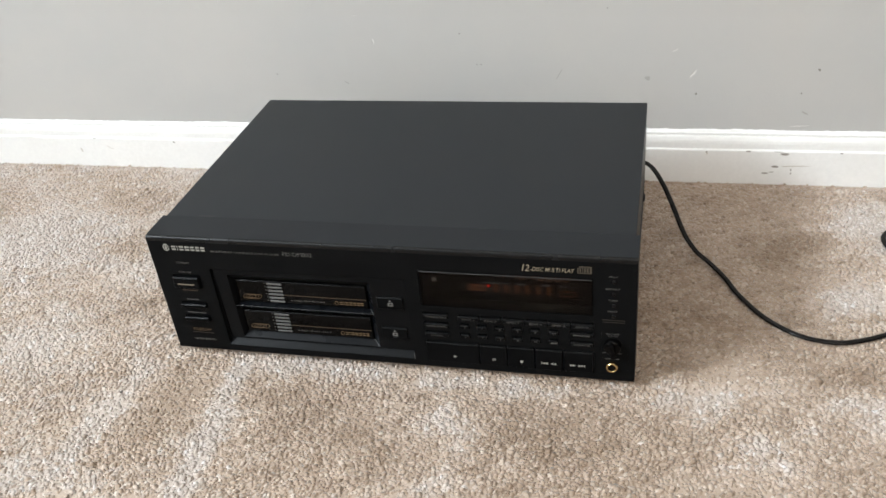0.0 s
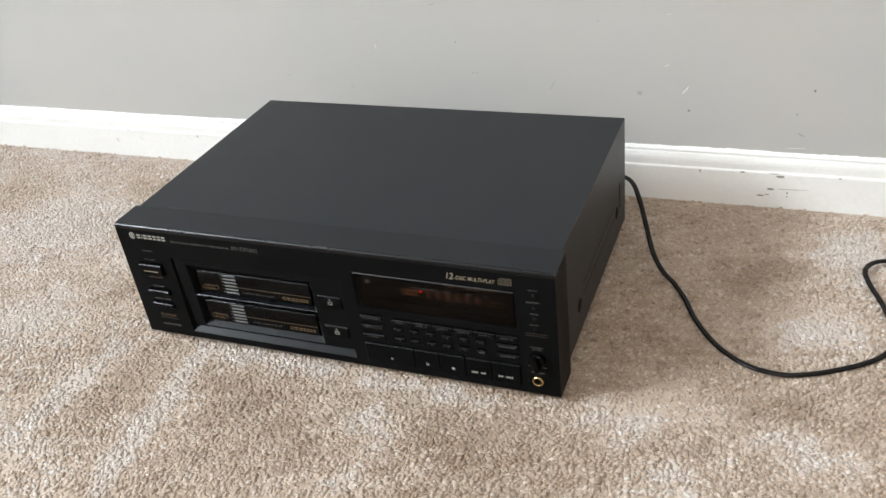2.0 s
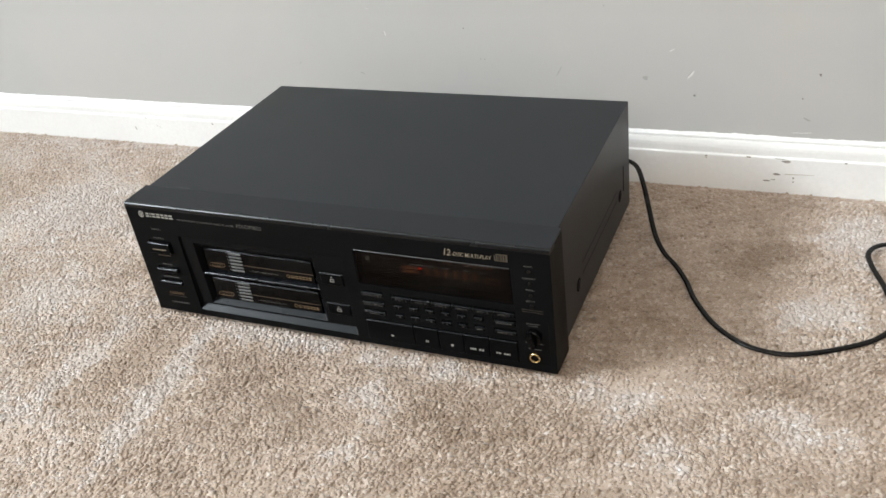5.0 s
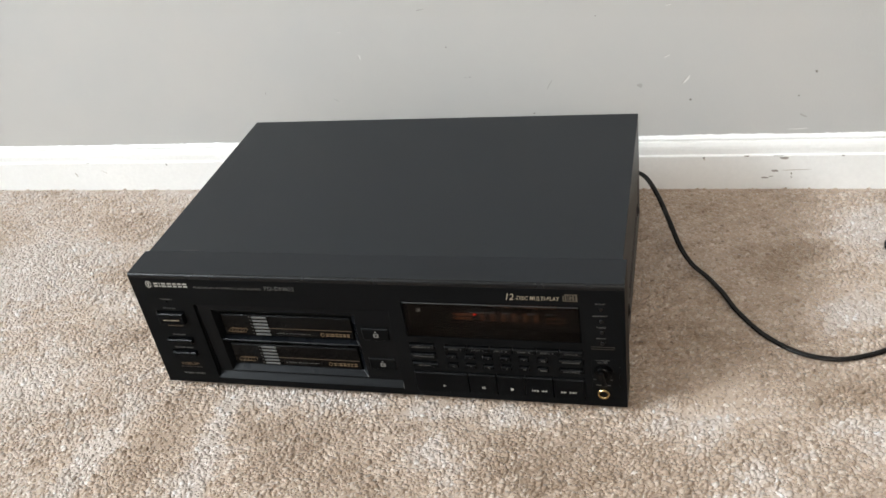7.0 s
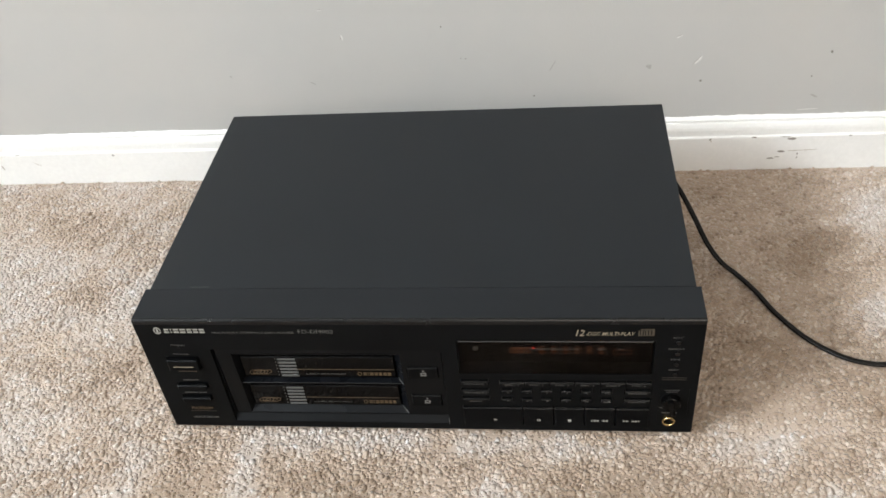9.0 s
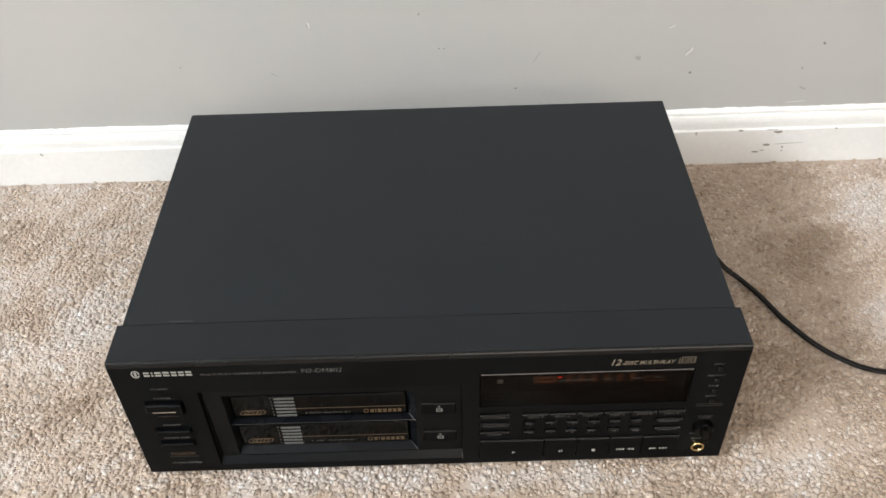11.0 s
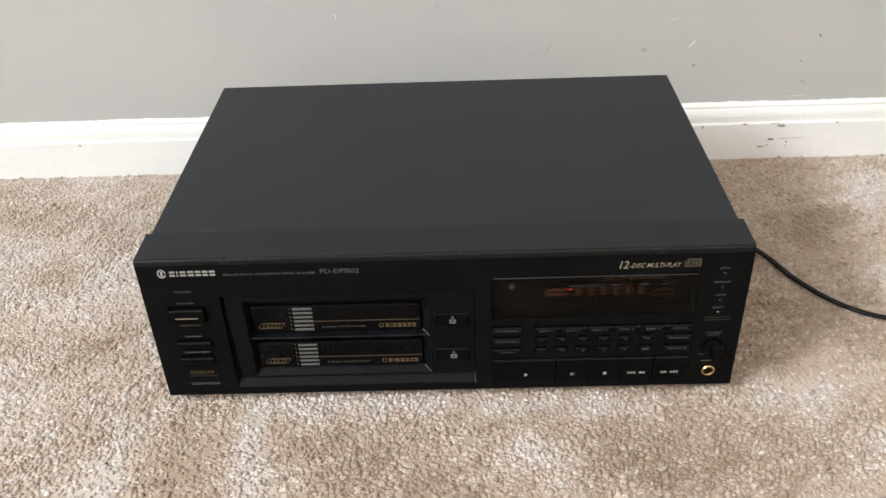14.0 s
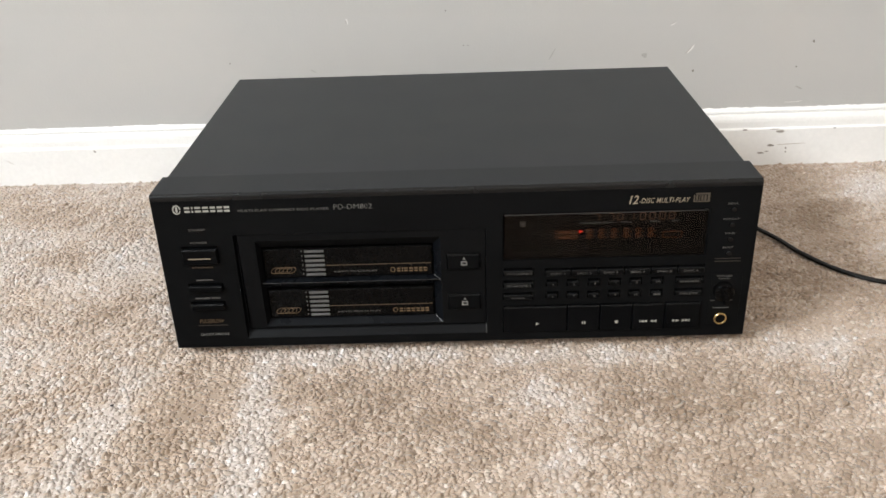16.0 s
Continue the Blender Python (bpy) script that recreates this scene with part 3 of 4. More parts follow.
quad(bm, (fx0, lean(fz0), fz0), (fx1, lean(fz0), fz0), (mx1, depth(1), MAG[1][2]), (mx0, depth(1), MAG[1][2]))
part("funnel_bottom", bm, FUNNEL, player)
for fx, mx in ((fx0, mx0), (fx1, mx1)):
    bm = bmesh.new()
    quad(bm, (fx, lean(fz1), fz1), (mx, depth(0), MAG[0][3]), (mx, depth(0), MAG[0][2]), (fx, lean(rib_top), rib_top))
    quad(bm, (fx, lean(rib_low), rib_low), (mx, depth(1), MAG[1][3]), (mx, depth(1), MAG[1][2]), (fx, lean(fz0), fz0))
    quad(bm, (fx, lean(rib_top), rib_top), (mx, depth(0), MAG[0][2]), (mx, depth(1), MAG[1][3]), (fx, lean(rib_low), rib_low))
    # the right side takes the painted sheen, the left side the door's colour
    part("funnel_side", bm, FUNNEL if fx > -0.1 else DOOR, player)
part("sill", extrude_x([(0.0066, 0.0212), (0.0001, 0.0147), (0.012, 0.0146), (0.012, 0.0212)], -0.1565, 0.0207), SATIN, player, "sloping satin black sill")
# silver strip that paints the glint on the recess's end wall
part("sill_end_glint", box(0.0206, 0.0212, -0.0002, 0.005, 0.0142, 0.0206), STRIPE, player)

# buttons and keys set in their openings
def chamfer(x0, x1, y, z, w):
    """A lighter, polished strip that puts in the highlight along the upper front edge of a block whose front lies at y
    and whose top lies at z.
    """
    e = 0.00006
    return extrude_x([(y + w, z + e), (y - e, z - w), (y + 0.0002, z - w - 0.0002), (y + w + 0.0002, z - 0.0002)], x0, x1)


for h in eject:
    zc = (h[2] + h[3]) / 2
    eject_key = part("eject_button", box(h[0] + 0.0005, h[1] - 0.0005, lean(zc) - 0.0012, 0.011, h[2] + 0.0004, h[3] - 0.0006, 0.0004, 1), KEY, player)
    y = lean(zc) - 0.0012
    part("edge_highlight", chamfer(h[0] + 0.0007, h[1] - 0.0007, y, h[3] - 0.0006, 0.0006), EDGE, eject_key)
    part("eject_symbol", flat([[(0.0044, h[3] - 0.0045), (0.0064, h[3] - 0.0045), (0.0054, h[3] - 0.0025)]], y), PRINT_MID, eject_key)
    part("eject_symbol", flat(frame_rect(0.0032, 0.0076, h[3] - 0.0092, h[3] - 0.0058, 0.0009), y), PRINT_MID, eject_key)


def key(name, h, proud, gap_top=0.0012, gap=0.0005, mat=None, label=""):
    ob = part(name, box(h[0] + gap, h[1] - gap, -proud, 0.010, h[2] + gap * 0.6, h[3] - gap_top, 0.0004, 1), mat or KEY, player, label)
    part("edge_highlight", chamfer(h[0] + gap + 0.0002, h[1] - gap - 0.0002, -proud, h[3] - gap_top, 0.0006), EDGE, ob)
    return ob


power = key("power_button", POWER_HOLE, 0.0034, 0.0014, 0.0010, label="black power button with a gold line")
part("gold_line", box(-0.1900, -0.1740, -0.0036, -0.0030, 0.0834, 0.0842), PRINT_TAN, power)
for h in SLIM_HOLES:
    key("slim_button", h, 0.0030, 0.0014, 0.0007)
for h in SIDE_KEYS:
    key("mode_key", h, 0.0012, 0.0018, 0.0006)
for h in NUM_KEYS:
    key("number_key", h, 0.0012, 0.0018, 0.0007)
for k in range(6):
    a = DISC_HOLE[0] + k * (DISC_HOLE[1] - DISC_HOLE[0]) / 6
    b = DISC_HOLE[0] + (k + 1) * (DISC_HOLE[1] - DISC_HOLE[0]) / 6
    key("disc_key", [a, b, DISC_HOLE[2], DISC_HOLE[3]], 0.0010, 0.0018, 0.0004)
transport = []
for a, b in ((33, 80), (80, 104), (104, 127.6), (127.6, 151.2), (151.2, 177)):
    transport.append(key("transport_key", [a * MM, b * MM, BIG_HOLE[2], BIG_HOLE[3]], 0.0014, 0.0010, 0.0004))

# symbols on the transport keys
SY = -0.0014


def tri(x, z, w, h):
    return [(x, z - h / 2), (x + w, z), (x, z + h / 2)]


def tri_back(x, z, w, h):
    return [(x + w, z - h / 2), (x, z), (x + w, z + h / 2)]


zc = 0.0218
for ob, shapes in zip(transport, (
        [tri(0.0571, zc, 0.0027, 0.0027)],
        [rect(0.0910, 0.0919, zc - 0.0012, zc + 0.0012), rect(0.0926, 0.0935, zc - 0.0012, zc + 0.0012)],
        [rect(0.1151, 0.1175, zc - 0.0012, zc + 0.0012)],
        [rect(0.1331, 0.1337, zc - 0.0012, zc + 0.0012), tri_back(0.1338, zc, 0.0024, 0.0024), tri_back(0.1362, zc, 0.0024, 0.0024), tri_back(0.1408, zc, 0.0024, 0.0024), tri_back(0.1432, zc, 0.0024, 0.0024)],
        [tri(0.1572, zc, 0.0024, 0.0024), tri(0.1596, zc, 0.0024, 0.0024), tri(0.1642, zc, 0.0024, 0.0024), tri(0.1666, zc, 0.0024, 0.0024), rect(0.1691, 0.1697, zc - 0.0012, zc + 0.0012)])):
    part("symbol", flat(shapes, SY), PRINT, ob)

# small print on the keys; bars for words too small to make out
NUMERALS = ["1", "2", "3", "4", "5", "+10", "6", "7", "8", "9", "10", ""]
for h, word in zip(NUM_KEYS[:12], NUMERALS):
    c = (h[0] + h[1]) / 2 + 0.0006
    if word == "":
        part("small_print", flat(dashes(c - 0.0026, c + 0.0026, h[2] + 0.0014, h[2] + 0.0024), -0.0012), PRINT_DIM, player)
    else:
        w = 0.0006 * len(word) if word != "1" else 0.00025
        lettering("lettering", word, c - w, c + w, h[2] + 0.0013, h[2] + 0.0029, -0.0012, PRINT_DIM, player)
h = NUM_KEYS[12]
part("small_print", flat(dashes(h[0] + 0.003, h[1] - 0.003, h[2] + 0.0013, h[2] + 0.0024, 0.0017), -0.0012), PRINT_SOFT, player)
h = NUM_KEYS[13]
lettering("lettering", "DELETE", h[0] + 0.0035, h[1] - 0.0035, h[2] + 0.0013, h[2] + 0.0026, -0.0012, PRINT_DIM, player)
for h in SIDE_KEYS:
    c = (h[0] + h[1]) / 2
    if h is SIDE_KEYS[2]:
        part("small_print", flat(dashes(c - 0.005, c + 0.005, h[2] + 0.0014, h[2] + 0.0023), -0.0012), PRINT_SOFT, player)
    else:
        lettering("lettering", "MAGAZINE " + ("1" if h is SIDE_KEYS[0] else "2"), c - 0.0082, c + 0.0094, h[2] + 0.0012, h[2] + 0.0027, -0.0012, PRINT_DIM, player)
for k in range(6):
    c = DISC_HOLE[0] + (k + 0.5) * (DISC_HOLE[1] - DISC_HOLE[0]) / 6
    lettering("lettering", "DISC " + str(k + 1), c - 0.0052, c + 0.0050, 0.0623, 0.0638, -0.0010, PRINT_DIM, player)

# printing on the front
F = 0.0
blocks, bx = [], -0.1876
for w in (0.0037, 0.0011, 0.0041, 0.0041, 0.0036, 0.0036, 0.0038):
    blocks += [rect(bx, bx + w, 0.1212, 0.1227), rect(bx, bx + w, 0.1185, 0.1200)]
    bx += w + 0.00125
part("maker_mark", flat(blocks, F), PRINT, player, "pale printed bars")
part("maker_mark", flat(ring_shape(-0.1930, 0.1208, 0.0029, 0.0036, 0.0009, 18, 0, 340) + [rect(-0.1937, -0.1923, 0.1188, 0.1228)], F), PRINT, player)
lettering("lettering", "MULTI-PLAY COMPACT DISC PLAYER", -0.1505, -0.0872, 0.1180, 0.1198, F, PRINT_DIM, player)
lettering("lettering", "PD-DM802", -0.0838, -0.0573, 0.1180, 0.1218, F, PRINT_MID, player, heavy=-0.022)
lettering("lettering", "12", 0.1200, 0.1263, 0.1158, 0.1222, F, PRINT_TAN, player, shear=0.25, heavy=0.01)
lettering("lettering", "-DISC MULTI-PLAY", 0.1270, 0.1618, 0.1162, 0.1200, F, PRINT_TAN, player, shear=0.25, heavy=0.002)
lettering("lettering", "STANDBY", -0.1873, -0.1752, 0.1042, 0.1058, F, PRINT_DIM, player)
lettering("lettering", "POWER", -0.1875, -0.1755, 0.0942, 0.0958, F, PRINT_DIM, player)
part("small_print", flat(dashes(-0.1892, -0.1738, 0.0747, 0.0757, 0.0019), F), PRINT_ORANGE, player)
part("small_print", flat(dashes(-0.1880, -0.1755, 0.0645, 0.0654), F), PRINT_DIM, player)
part("small_print", flat(dashes(-0.1910, -0.1800, 0.0494, 0.0504) + dashes(-0.1790, -0.1725, 0.0494, 0.0504), F), PRINT_DIM, player)
lettering("lettering", "PULSEFLOW", -0.1908, -0.1725, 0.0288, 0.0320, F, PRINT_GOLD, player, shear=0.25)
part("small_print", flat(dashes(-0.1922, -0.1704, 0.0264, 0.0271, 0.0016), F), PRINT_FAINT, player)
lettering("lettering", "CD-DECK SYNCHRO", -0.1918, -0.1705, 0.0180, 0.0200, F, PRINT_MID, player)
part("standby_lamp", moved(turned([(0.0008, 0.0), (0.0006, -0.0006)], n=12), -0.1815, 0.0, 0.1022), DARK, player)
part("disc_mark", flat([rect(0.1654, 0.1752, 0.1216, 0.1228), rect(0.1640, 0.1752, 0.1160, 0.1168), rect(0.1640, 0.1650, 0.1168, 0.1212), rect(0.1656, 0.1670, 0.1172, 0.1212),
                        rect(0.1678, 0.1685, 0.1172, 0.1212), rect(0.1692, 0.1706, 0.1172, 0.1212), rect(0.1712, 0.1728, 0.1172, 0.1212), rect(0.1736, 0.1752, 0.1168, 0.1216)], F), PRINT_MARK, player)

# four push buttons on the far end, with their legends
for word, z in (("ADLC", 0.1100), ("REPEAT", 0.0982), ("TIME", 0.0870), ("EDIT", 0.0760)):
    bm = turned([(0.0019, 0.0005), (0.0019, -0.0012), (0.0016, -0.0016), (0.0009, -0.0017)], n=18)
    part("push_button", moved(bm, 0.1925, 0.0, z), BUTTON, player)
    part("bezel_ring", moved(turned([(0.0027, 0.0002), (0.0027, -0.0003), (0.0019, -0.0003)], n=20), 0.1925, 0.0, z), DARK, player)
    w = 0.00095 * len(word)
    lettering("lettering", word, 0.1918 - w, 0.1918 + w, z + 0.0036, z + 0.0050, F, PRINT_DIM, player)
part("small_print", flat(dashes(0.1835, 0.2020, 0.0712, 0.0718) + dashes(0.1835, 0.2020, 0.0690, 0.0696), F), PRINT_FAINT, player)

# headphone level knob and socket
lettering("lettering", "PHONES", 0.1868, 0.1975, 0.0566, 0.0580, F, PRINT_DIM, player)
lettering("lettering", "LEVEL", 0.1882, 0.1965, 0.0546, 0.0558, F, PRINT_DIM, player)
part("knob_well", moved(turned([(0.0084, 0.0003), (0.0084, -0.0004), (0.0078, -0.0004), (0.0076, 0.0002)], n=32), 0.1920, 0.0, 0.0455), DARK, player)
bm = turned([(0.0072, 0.0), (0.0070, -0.0045), (0.0062, -0.0052)], n=32)
knob = part("level_knob", moved(bm, 0.1920, 0.0, 0.0455), GLOSS, player, "black pointer knob")
bm = box(-0.0022, 0.0022, -0.0095, -0.004, -0.0078, 0.0068, 0.0010, 2)
bmesh.ops.rotate(bm, cent=(0, 0, 0), matrix=Matrix.Rotation(radians(-12), 3, "Y"), verts=bm.verts)
part("grip", moved(bm, 0.1920, 0.0, 0.0455), GLOSS, knob)
part("small_print", flat(dashes(0.1838, 0.1872, 0.0368, 0.0374) + dashes(0.1965, 0.1998, 0.0368, 0.0374), F), PRINT_DIM, player)
part("small_print", flat(dashes(0.1862, 0.1980, 0.0306, 0.0313), F), PRINT_DIM, player)
part("outline", flat(frame_rect(0.1828, 0.2052, 0.0165, 0.0590, 0.0002), F), KEY, player)
socket = part("headphone_socket", moved(turned([(0.0049, 0.0005), (0.0049, -0.0022), (0.0045, -0.0027), (0.0036, -0.0027), (0.0033, -0.0022), (0.0033, 0.0003)], n=32), 0.1918, 0.0, 0.0228), GOLD, player, "gold-plated headphone socket")
part("socket_hole", moved(turned([(0.00325, 0.0), (0.0031, -0.0006)], n=24), 0.1918, 0.0, 0.0228), DARK, socket)

# display: amber segments behind a smoked window
dx0, dx1, dz0, dz1 = DISPLAY
display = part("display_board", box(dx0 - 0.002, dx1 + 0.002, 0.0125, 0.0138, dz0 - 0.002, dz1 + 0.002), DARK, player)
part("display_window", box(dx0 + 0.0012, dx1 - 0.0012, -0.0003, 0.0022, dz0 + 0.0012, dz1 - 0.0014), SMOKED, player, "smoked brown display window")
part("edge_highlight", chamfer(dx0 + 0.0012, dx1 - 0.0012, -0.0003, dz1 - 0.0010, 0.0004), BRIGHT_EDGE, player)
part("remote_sensor", flat(frame_rect(0.0452, 0.0488, 0.1010, 0.1048, 0.0005) + [rect(0.0462, 0.0478, 0.1021, 0.1037)], -0.0003), PRINT_FAINT, player)
V = 0.0124
for z in (0.0893, 0.0855):
    part("segment", flat(frame_rect(0.0713, 0.0872, z - 0.0012, z + 0.0012, 0.0003) + [rect(0.0735, 0.0830, z - 0.0003, z + 0.0003), rect(0.0846, 0.0854, z - 0.0006, z + 0.0006)], V), VFD_AMBER, display)
part("segment", flat([tri(0.0882, 0.0897, 0.0030, 0.0026)], V), VFD_RED, display)
for k in range(6):
    cx = 0.0954 + k * 0.0088
    for z in (0.0898, 0.0857):
        shapes = ring_shape(cx, z, 0.0021, 0.0019, 0.00036, 14) + [rect(cx - 0.0003, cx + 0.0003, z - 0.0008, z + 0.0008)] + [rect(cx + 0.0030, cx + 0.0036, z - 0.0014, z - 0.0008)]
        part("segment", flat(shapes, V), VFD_AMBER, display)
part("segment", flat(frame_rect(0.1482, 0.1618, 0.0832, 0.0880, 0.0003) + [rect(0.1528, 0.1570, 0.0877, 0.0883)], V), VFD_AMBER, display)


# seven-segment figures along the top of the display
def figure(x, z, w, h, on):
    s, out = 0.0004, []
    seg = {"a": rect(x + s, x + w - s, z + h - s, z + h), "d": rect(x + s, x + w - s, z, z + s), "g": rect(x + s, x + w - s, z + h / 2 - s / 2, z + h / 2 + s / 2),
           "f": rect(x, x + s, z + h / 2, z + h - s), "b": rect(x + w - s, x + w, z + h / 2, z + h - s), "e": rect(x, x + s, z + s, z + h / 2), "c": rect(x + w - s, x + w, z + s, z + h / 2)}
    return [seg[k] for k in on]


for x, on in ((0.0985, "abc"), (0.1085, "abc"), (0.1150, "abcdef"), (0.1230, "bc"), (0.1310, "abcdef"), (0.1378, "abcdef"), (0.1448, "abcdef"), (0.1516, "abcdef")):
    part("segment", flat(figure(x, 0.0979, 0.0040, 0.0056, on), V), VFD_PALE, display)
for word, a, b in (("MAGAZINE", 0.0874, 0.1012), ("DISC", 0.1032, 0.1103), ("TRACK", 0.1149, 0.1227), ("MIN", 0.1357, 0.1414), ("SEC", 0.1503, 0.1555)):
    lettering("lettering", word, a, b, 0.1018, 0.1031, -0.0003, PRINT_SOFT, player)

# the whole front stands a little proud of the corner line
FACE = -0.002
for ob in player.children:
    if ob.name.split(".")[0] not in ("cover", "base_plate", "rear_panel", "foot", "paint_scratch", "pressed_rib", "screw_hole", "slot"):
        ob.location.y = FACE

# ---- disc magazines ----
magazine = tagged(new("disc_magazine"), "glossy black six-disc magazine with grey stripes and orange line", "disc magazine", "disc magazines in the player")
x0, x1, z0, z1 = MAG[0]
D = depth(0)
part("body", box(x0 + 0.0010, x1 - 0.0014, D - 0.0012, 0.0140, z0 + 0.0009, z1 - 0.0014, 0.0005, 2), GLOSS, magazine)
y = D - 0.0012
part("edge_highlight", chamfer(x0 + 0.0014, x1 - 0.0018, y, z1 - 0.0014, 0.0006), BRIGHT_EDGE, magazine)
for k in range(6):
    z = z1 - 0.0033 - k * 0.00375
    part("stripe", box(-0.1090, -0.0950, y - 0.0007, y, z - 0.0012, z + 0.0007, 0.0002, 1), STRIPE, magazine)
    part("small_print", flat([rect(-0.1115, -0.1109, z - 0.0006, z + 0.0006)], y), PRINT_DIM, magazine)
# five slanted discs that overlap
zm = z0 + 0.0068
for k in range(5):
    cx = -0.1256 + (k - 2) * 0.0029
    ovals = [[(px + 0.55 * (pz - zm), pz) for px, pz in poly] for poly in ring_shape(cx, zm, 0.0031, 0.0026, 0.00036, 20)]
    part("disc_symbol", flat(ovals, y - k * 0.00002), PRINT_GOLD, magazine)
part("orange_line", flat([rect(-0.0945, -0.0185, z0 + 0.0098, z0 + 0.0104)], y), PRINT_ORANGE, magazine)
lettering("lettering", "6-DISC MULTI-PLAY", -0.0890, -0.0570, z0 + 0.0042, z0 + 0.0056, y, PRINT_DIM, magazine)
bx, blocks = -0.0432, []
for w in (0.0025, 0.0008, 0.0028, 0.0027, 0.0025, 0.0025, 0.0026):
    blocks += [rect(bx, bx + w, z0 + 0.0056, z0 + 0.0067), rect(bx, bx + w, z0 + 0.0036, z0 + 0.0047)]
    bx += w + 0.0009
part("maker_mark", flat(blocks + ring_shape(-0.0462, z0 + 0.0052, 0.0018, 0.0021, 0.0005, 12), y), PRINT_GOLD, magazine)
magazine.location.y = FACE
copy_thing(magazine, pose(0, FACE + depth(1) - depth(0), MAG[1][2] - MAG[0][2]))

# ---- mains lead ----
lead = [(0.176, 0.2790, 0.055), (0.182, 0.293, 0.056), (0.196, 0.3005, 0.0555), (0.213, 0.291, 0.0535), (0.2272, 0.261, 0.0480), (0.2388, 0.232, 0.0368), (0.2498, 0.208, 0.0222), (0.2615, 0.193, 0.0120),
        (0.2745, 0.182, 0.0062), (0.2882, 0.160, 0.0048), (0.3008, 0.134, 0.0032), (0.3225, 0.103, 0.0018), (0.350, 0.081, 0.0018), (0.378, 0.075, 0.0018), (0.403, 0.0815, 0.0018), (0.431, 0.0965, 0.0018),
        (0.452, 0.1125, 0.0018), (0.4655, 0.133, 0.0018), (0.4665, 0.150, 0.0018), (0.459, 0.189, 0.0018), (0.448, 0.222, 0.0018), (0.4440, 0.245, 0.0018), (0.4515, 0.260, 0.0018), (0.466, 0.2665, 0.0018),
        (0.50, 0.270, 0.0018), (0.56, 0.262, 0.0015), (0.70, 0.28, 0.0010), (0.95, 0.32, -0.003), (1.30, 0.345, -0.007)]
section = [(0.0026 * math.cos(a), 0.0018 * math.sin(a) * (1 - 0.28 * math.exp(-((math.cos(a) / 0.25) ** 2)))) for a in [2 * math.pi * i / 20 for i in range(20)]]
tagged(part("power_cord", sweep(lead, section, steps=7), CORD, None, smooth=True), "dark flat twin power cord curling over the carpet", "power cord")
part("cord_grommet", moved(turned([(0.0060, 0.0), (0.0060, 0.0035), (0.0044, 0.0060)], n=20), 0.176, 0.2800, 0.055), RUBBER, player)

# ---- carpet pile ----
rng = np.random.default_rng(7)
STEP = 0.0026
gx, gy = np.meshgrid(np.arange(-0.92, 0.56, STEP), np.arange(-0.30, 0.3665, STEP))
px = gx.ravel() + rng.uniform(-0.48, 0.48, gx.size) * STEP
py = gy.ravel() + rng.uniform(-0.48, 0.48, gx.size) * STEP
keep = ~((np.abs(px) < 0.196) & (py > 0.022) & (py < 0.270)) & (py < 0.3665)
px, py = px[keep], py[keep]
n = px.size


def waves(x, y, size, seed):
    """A smooth field between about -1 and 1, with features of that size."""
    r, out = np.random.default_rng(seed), 0
    for _ in range(9):
        a, p, s = r.uniform(0, 2 * np.pi), r.uniform(0, 2 * np.pi), r.uniform(0.6, 1.7)
        out = out + np.sin((x * np.cos(a) + y * np.sin(a)) * 2 * np.pi / size * s + p)
    return out / 4.2


def spot(cx, cy, rx, ry, turn=0.0):
    c, s = math.cos(radians(turn)), math.sin(radians(turn))
    wob = 0.35 * waves(px, py, 0.06, 21) + 0.25 * waves(px, py, 0.02, 22)
    u, v = (px - cx) * c + (py - cy) * s, -(px - cx) * s + (py - cy) * c
    return np.clip(1.25 - np.sqrt((u / rx) ** 2 + (v / ry) ** 2) + wob * 0.5, 0, 1) ** 1.3


def furrow(cx, cy, rx, ry, turn=0.0):
    """A band of brushed pile with a clear edge."""
    c, s = math.cos(radians(turn)), math.sin(radians(turn))
    wob = 0.30 * waves(px, py, 0.05, 31) + 0.30 * waves(px, py, 0.016, 32)
    u, v = (px - cx) * c + (py - cy) * s, -(px - cx) * s + (py - cy) * c
    return np.clip(1.5 * (1.15 - np.sqrt((u / rx) ** 2 + (v / ry) ** 2) + wob * 0.5), 0, 1)


# where feet and a vacuum cleaner have laid the pile over, with its sheen painted in, and where it is soiled
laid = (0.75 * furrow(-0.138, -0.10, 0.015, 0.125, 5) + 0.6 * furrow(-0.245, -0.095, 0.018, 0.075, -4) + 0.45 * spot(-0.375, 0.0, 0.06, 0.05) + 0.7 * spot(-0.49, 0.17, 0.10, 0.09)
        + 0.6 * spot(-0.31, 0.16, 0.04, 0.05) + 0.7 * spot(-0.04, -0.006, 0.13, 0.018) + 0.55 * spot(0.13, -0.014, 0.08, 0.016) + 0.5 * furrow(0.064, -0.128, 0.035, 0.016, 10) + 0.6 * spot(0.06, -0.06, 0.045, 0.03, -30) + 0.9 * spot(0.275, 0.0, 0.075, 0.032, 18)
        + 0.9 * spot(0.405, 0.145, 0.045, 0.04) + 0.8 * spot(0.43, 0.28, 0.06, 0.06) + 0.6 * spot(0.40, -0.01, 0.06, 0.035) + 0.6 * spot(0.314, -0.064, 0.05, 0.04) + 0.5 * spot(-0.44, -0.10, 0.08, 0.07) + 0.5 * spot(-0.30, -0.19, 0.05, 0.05))
